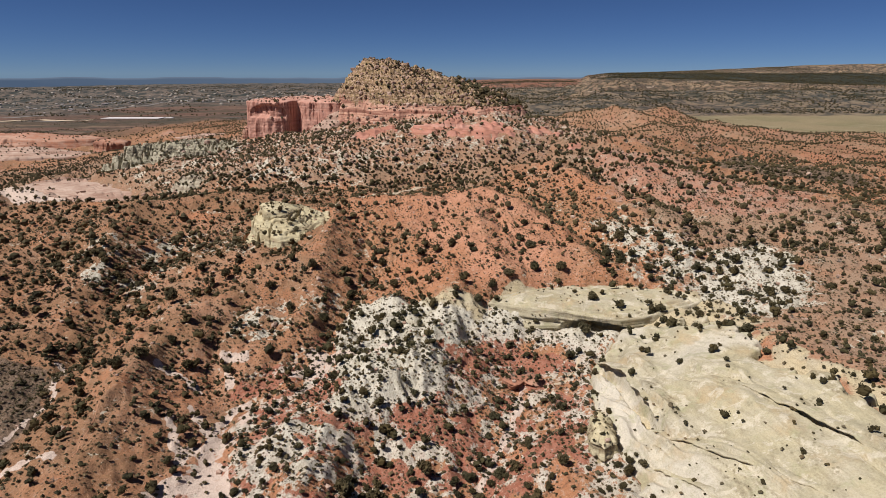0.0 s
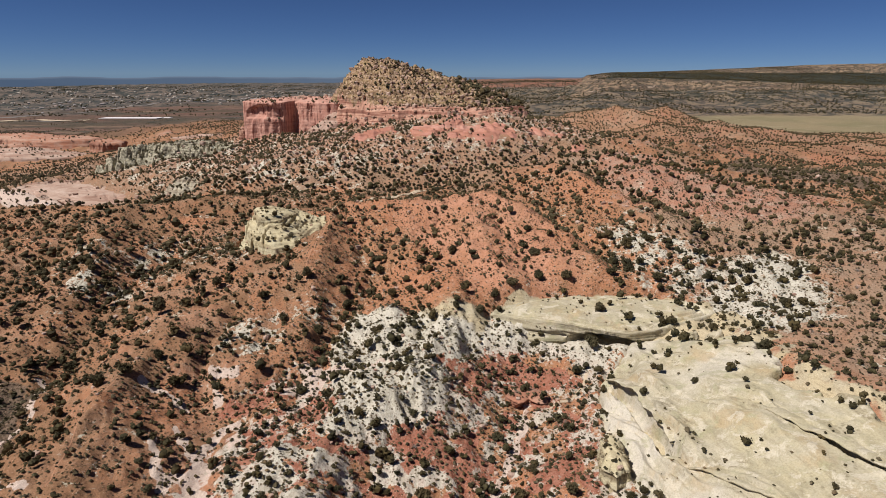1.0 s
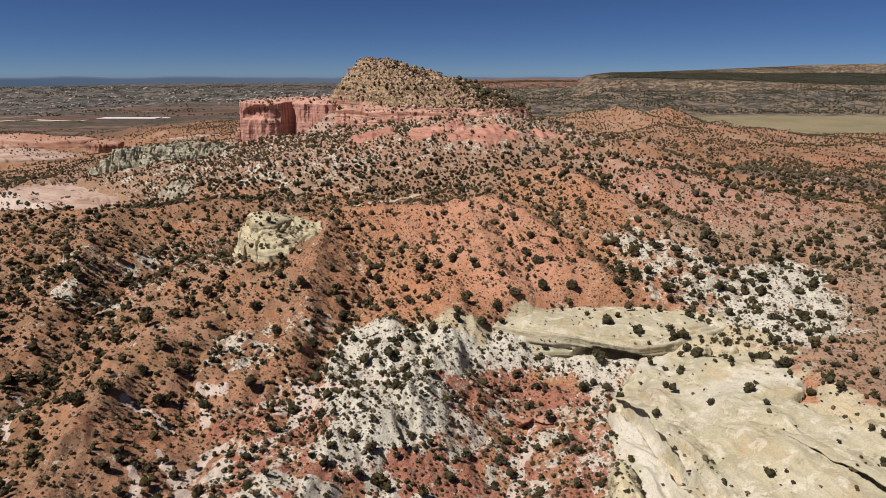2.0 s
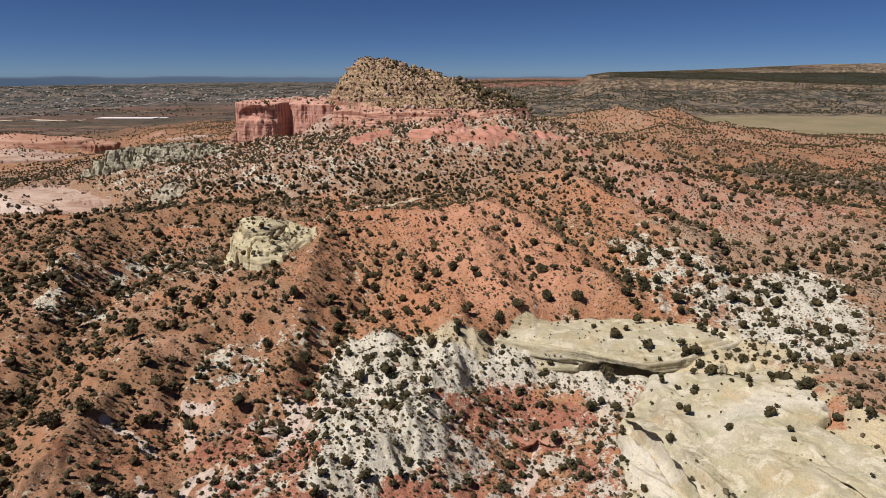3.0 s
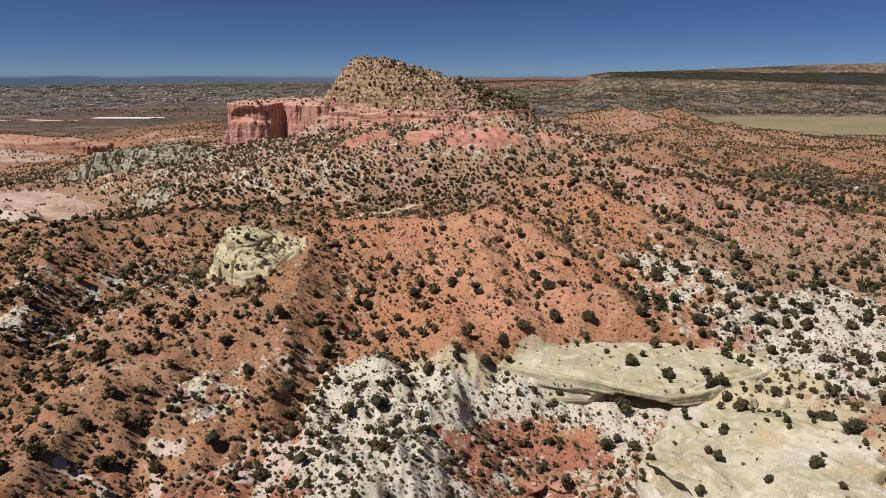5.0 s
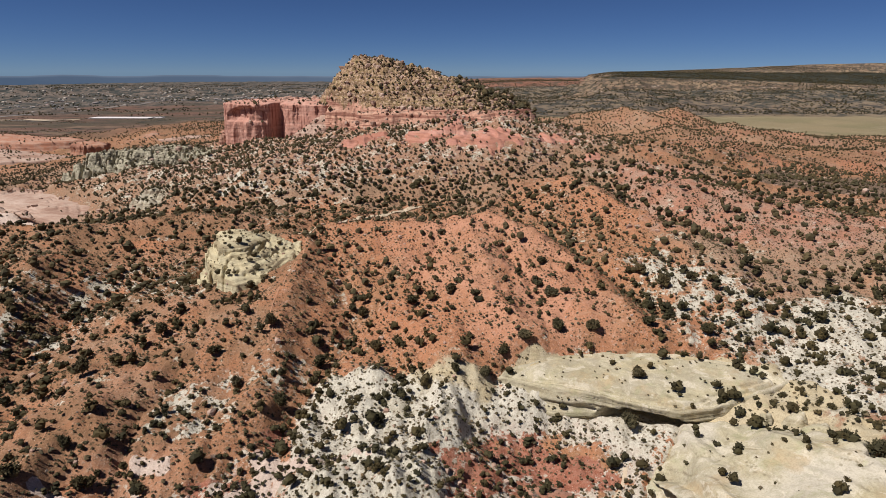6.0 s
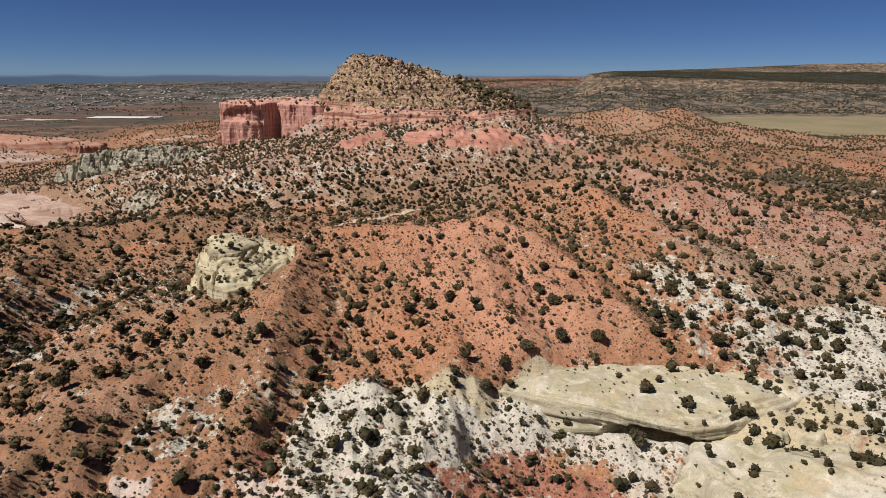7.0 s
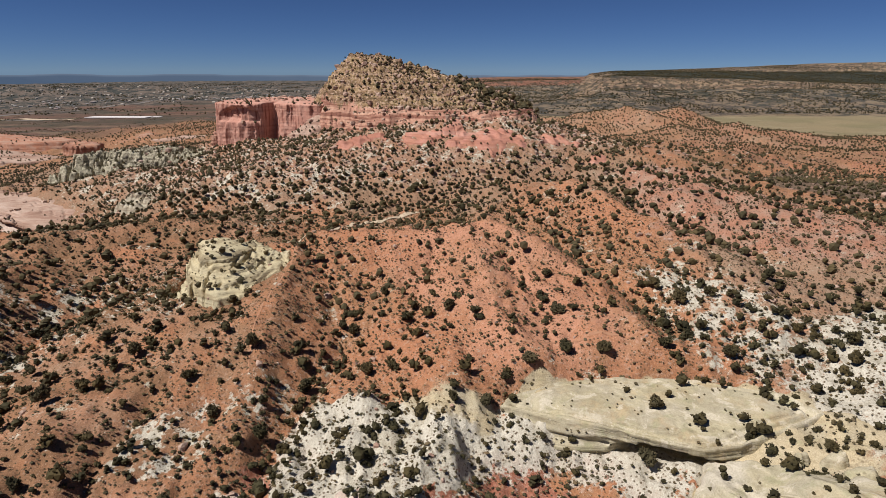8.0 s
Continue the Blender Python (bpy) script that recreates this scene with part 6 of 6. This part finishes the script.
twig_data = []
for k in range(4):
    v, f = twig_mesh(800 + k)
    ob = mesh_object("twigs", v, f, DRY_WOOD, shade=False)
    twig_data.append(ob.data)
    bpy.data.objects.remove(ob)
wx, wy, rng = scatter(8, 16, 100, 255, 0.7, 10)
on = (rng.uniform(size=len(wx)) < 0.6) & (inside(wx, wy, SLICK, 1) < 0.5) & (inside(wx, wy, ALCOVE_ROCK, 1) < 0.5)
wx, wy = wx[on][:110], wy[on][:110]
wz, _ = settle(wx, wy, DG)
for k in range(len(wx)):
    shrub = new("dry_shrub", twig_data[k % 4])
    size = rng.uniform(1.6, 3.4)
    shrub.matrix_world = Matrix.LocRotScale((wx[k], wy[k], wz[k]), Euler((0, 0, rng.uniform(0, 6.28))), (size, size, size * 0.8))
    tagged(shrub, "leafless grey shrub on the dry soil", "shrub", "dry shrubs on the slopes")



# ---- paths, roads and the settlement on the far plain ----
def ribbon(name, points, width, material, label, category, lift=0.06, step=1.0, kind="structure"):
    """A strip that lies on the ground along a plan line."""
    p = np.array(points, float)
    s = np.concatenate([[0], np.cumsum(np.hypot(*np.diff(p, axis=0).T))])
    t = np.arange(0, s[-1], step)
    x, y = np.interp(t, s, p[:, 0]), np.interp(t, s, p[:, 1])
    for _ in range(6):
        x[1:-1], y[1:-1] = (x[:-2] + x[2:] + 2 * x[1:-1]) / 4, (y[:-2] + y[2:] + 2 * y[1:-1]) / 4
    x, y = x + 1.2 * width * gnoise(t / (9 * step), 0 * t, 181), y + 1.2 * width * gnoise(t / (9 * step), 0 * t + 5, 182)
    dx, dy = np.gradient(x), np.gradient(y)
    n = np.hypot(dx, dy)
    w = width * (0.5 + 0.35 * gnoise(t / (4 * step), 0 * t + 9, 183))
    lx, ly, rx, ry = x - dy / n * w, y + dx / n * w, x + dy / n * w, y - dx / n * w
    rows = []
    for k in range(5):
        f = k / 4
        qx, qy = lx + (rx - lx) * f, ly + (ry - ly) * f
        z, _ = settle(qx, qy, DG)
        rows.append(np.stack([qx, qy, z + lift], 1))
    v = np.stack(rows, 1).reshape(-1, 3)
    i, j = np.meshgrid(np.arange(len(x) - 1), np.arange(4), indexing="ij")
    f = np.stack([i * 5 + j, i * 5 + j + 1, i * 5 + j + 6, i * 5 + j + 5], -1).reshape(-1, 4)
    return tagged(mesh_object(name, v, f, material), label, category, kind=kind)


ribbon("footpath", [(-57, 316), (-56, 290), (-57, 268), (-58, 250), (-54, 232)], 0.4, PATH_SOIL, "narrow trodden footpath along the ridge crest", "path")
ribbon("footpath", TRAIL, 3.0, PALE_PATH, "pale trodden footpath over the saddle", "path", lift=0.4)
ribbon("footpath", [(18, 348), (28, 368), (38, 386), (50, 396), (66, 402)], 1.0, PATH_SOIL, "narrow trodden footpath along the ridge crest", "path")
ribbon("footpath", [(20, 238), (32, 240), (44, 243), (56, 242), (66, 240), (78, 236), (90, 238), (104, 243), (118, 246)], 0.7, PATH_SOIL, "narrow trodden footpath below the orange hill", "path")
ribbon("footpath", [(32, 175), (36, 178), (40, 179), (44, 182), (46, 186), (47, 191)], 1.0, PALE_PATH, "pale sandy path in the draw", "path")
ribbon("footpath", [(-92, 128), (-96, 146), (-99, 160), (-98, 178), (-102, 200)], 0.28, PATH_SOIL, "narrow trodden footpath along the ridge crest", "path")
ribbon("road", [(-2100, 1650), (-1700, 1720), (-1300, 1850), (-1200, 2060), (-1150, 2300), (-1000, 2600)], 22, ROAD, "pale desert road over the far plain", "road", lift=0.8, step=20)
ribbon("road", [(-1700, 1500), (-1300, 1560), (-1000, 1640), (-700, 1750), (-500, 1900), (-300, 2200)], 12, ROAD, "pale desert road over the far plain", "road", lift=0.8, step=20)
ribbon("dry_wash", [(-1350, 1640), (-1100, 1660), (-950, 1640)], 26, PALE_PATH, "pale dry streambed on the far plain", "streambed", lift=0.7, step=20)


def box(x0, x1, y0, y1, z0, z1):
    return [(x, y, z) for z in (z0, z1) for x, y in ((x0, y0), (x1, y0), (x1, y1), (x0, y1))]


BOX_FACES = [(0, 3, 2, 1), (4, 5, 6, 7), (0, 1, 5, 4), (1, 2, 6, 5), (2, 3, 7, 6), (3, 0, 4, 7)]


def house_meshes():
    wall = mesh_object("wall", box(-1, 1, -0.6, 0.6, -0.3, 0.55), BOX_FACES, HOUSE_WALL, shade=False)
    roof = mesh_object("roof", [(-1.1, -0.72, 0.55), (1.1, -0.72, 0.55), (1.1, 0.72, 0.55), (-1.1, 0.72, 0.55), (-1.1, 0, 0.95), (1.1, 0, 0.95)],
                       [(0, 1, 5, 4), (2, 3, 4, 5), (0, 4, 3, 3), (1, 2, 5, 5), (0, 3, 2, 1)], HOUSE_ROOF, shade=False)
    light = mesh_object("roof", [(-1.1, -0.72, 0.5), (1.1, -0.72, 0.5), (1.1, 0.72, 0.5), (-1.1, 0.72, 0.5), (-1.1, -0.72, 0.62), (1.1, -0.72, 0.62), (1.1, 0.72, 0.66), (-1.1, 0.72, 0.66)],
                        BOX_FACES, WHITE_ROOF, shade=False)
    out = (wall.data, roof.data, light.data)
    for ob in (wall, roof, light):
        bpy.data.objects.remove(ob)
    return out


WALL_MESH, GABLE_MESH, FLAT_MESH = house_meshes()
rng = np.random.default_rng(77)
for k in range(90):
    u = rng.uniform()
    x, y = -1500 + 900 * u + rng.normal() * 70, 2250 + 520 * u + rng.normal() * 80
    z = float(settle(np.array([x]), np.array([y]), DG)[0][0])
    house = new("distant_house")
    flat = rng.uniform() < 0.45
    new("wall", WALL_MESH).parent = house
    new("roof", FLAT_MESH if flat else GABLE_MESH).parent = house
    size = rng.uniform(3.5, 6.5)
    house.matrix_world = Matrix.LocRotScale((x, y, z), Euler((0, 0, rng.uniform(0, 3.1))), (size, size, size * 0.8))
    tagged(house, "small pale house with a flat white roof" if flat else "small pale house with a dull gabled roof", "house", "houses of the distant settlement")

for x0, x1, y0, y1 in [(-958 - 6 * k, -800 - 5 * k, 1715 + 30 * k, 1735 + 30 * k) for k in range(5)]:
    shed = new("long_shed")
    zz = float(settle(np.array([(x0 + x1) / 2]), np.array([(y0 + y1) / 2]), DG)[0][0])
    mesh_object("wall", box(x0, x1, y0, y1, zz - 6, zz + 2), BOX_FACES, HOUSE_WALL, shed, shade=False)
    mesh_object("roof", box(x0 - 2, x1 + 2, y0 - 2, y1 + 6, zz + 2, zz + 3.2), BOX_FACES, WHITE_ROOF, shed, shade=False)
    tagged(shed, "long low shed with a bright white roof", "shed", "white sheds on the plain")


# the far town on the plain: many small pale houses
def distant_town():
    """Small hipped houses, each a box with a low roof, as one far settlement."""
    g = np.random.default_rng(77)
    v0 = np.array([(-1, -1, 0), (1, -1, 0), (1, 1, 0), (-1, 1, 0), (-1, -1, 1), (1, -1, 1), (1, 1, 1), (-1, 1, 1), (-0.5, 0, 1.5), (0.5, 0, 1.5)])
    f0 = np.array([(0, 1, 5), (0, 5, 4), (1, 2, 6), (1, 6, 5), (2, 3, 7), (2, 7, 6), (3, 0, 4), (3, 4, 7), (4, 5, 9), (4, 9, 8), (6, 7, 8), (6, 8, 9), (5, 6, 9), (7, 4, 8)])
    vs, fs, n = [], [], 0
    for cx, cy, wide, deep, count in ((-1500, 2700, 700, 420, 120), (-950, 2900, 600, 420, 120), (-500, 2500, 300, 260, 50), (-1900, 2350, 400, 200, 40)):
        x, y = g.normal(cx, wide * 0.55, count), g.normal(cy, deep * 0.6, count)
        z = land(x, y)
        for k in range(count):
            a, s = g.uniform(0, 3.14), g.uniform(2.5, 6)
            w = v0 * (s, s * g.uniform(0.6, 1.0), g.uniform(3.0, 5.0))
            vs.append(np.stack([x[k] + w[:, 0] * math.cos(a) - w[:, 1] * math.sin(a), y[k] + w[:, 0] * math.sin(a) + w[:, 1] * math.cos(a), z[k] + w[:, 2] - 0.4], 1))
            fs.append(f0 + n)
            n += 10
    return tagged(mesh_object("distant_town", np.concatenate(vs), np.concatenate(fs), HOUSE_WALL, shade=False), "small pale houses of a far town on the plain", "houses", kind="stuff")


distant_town()
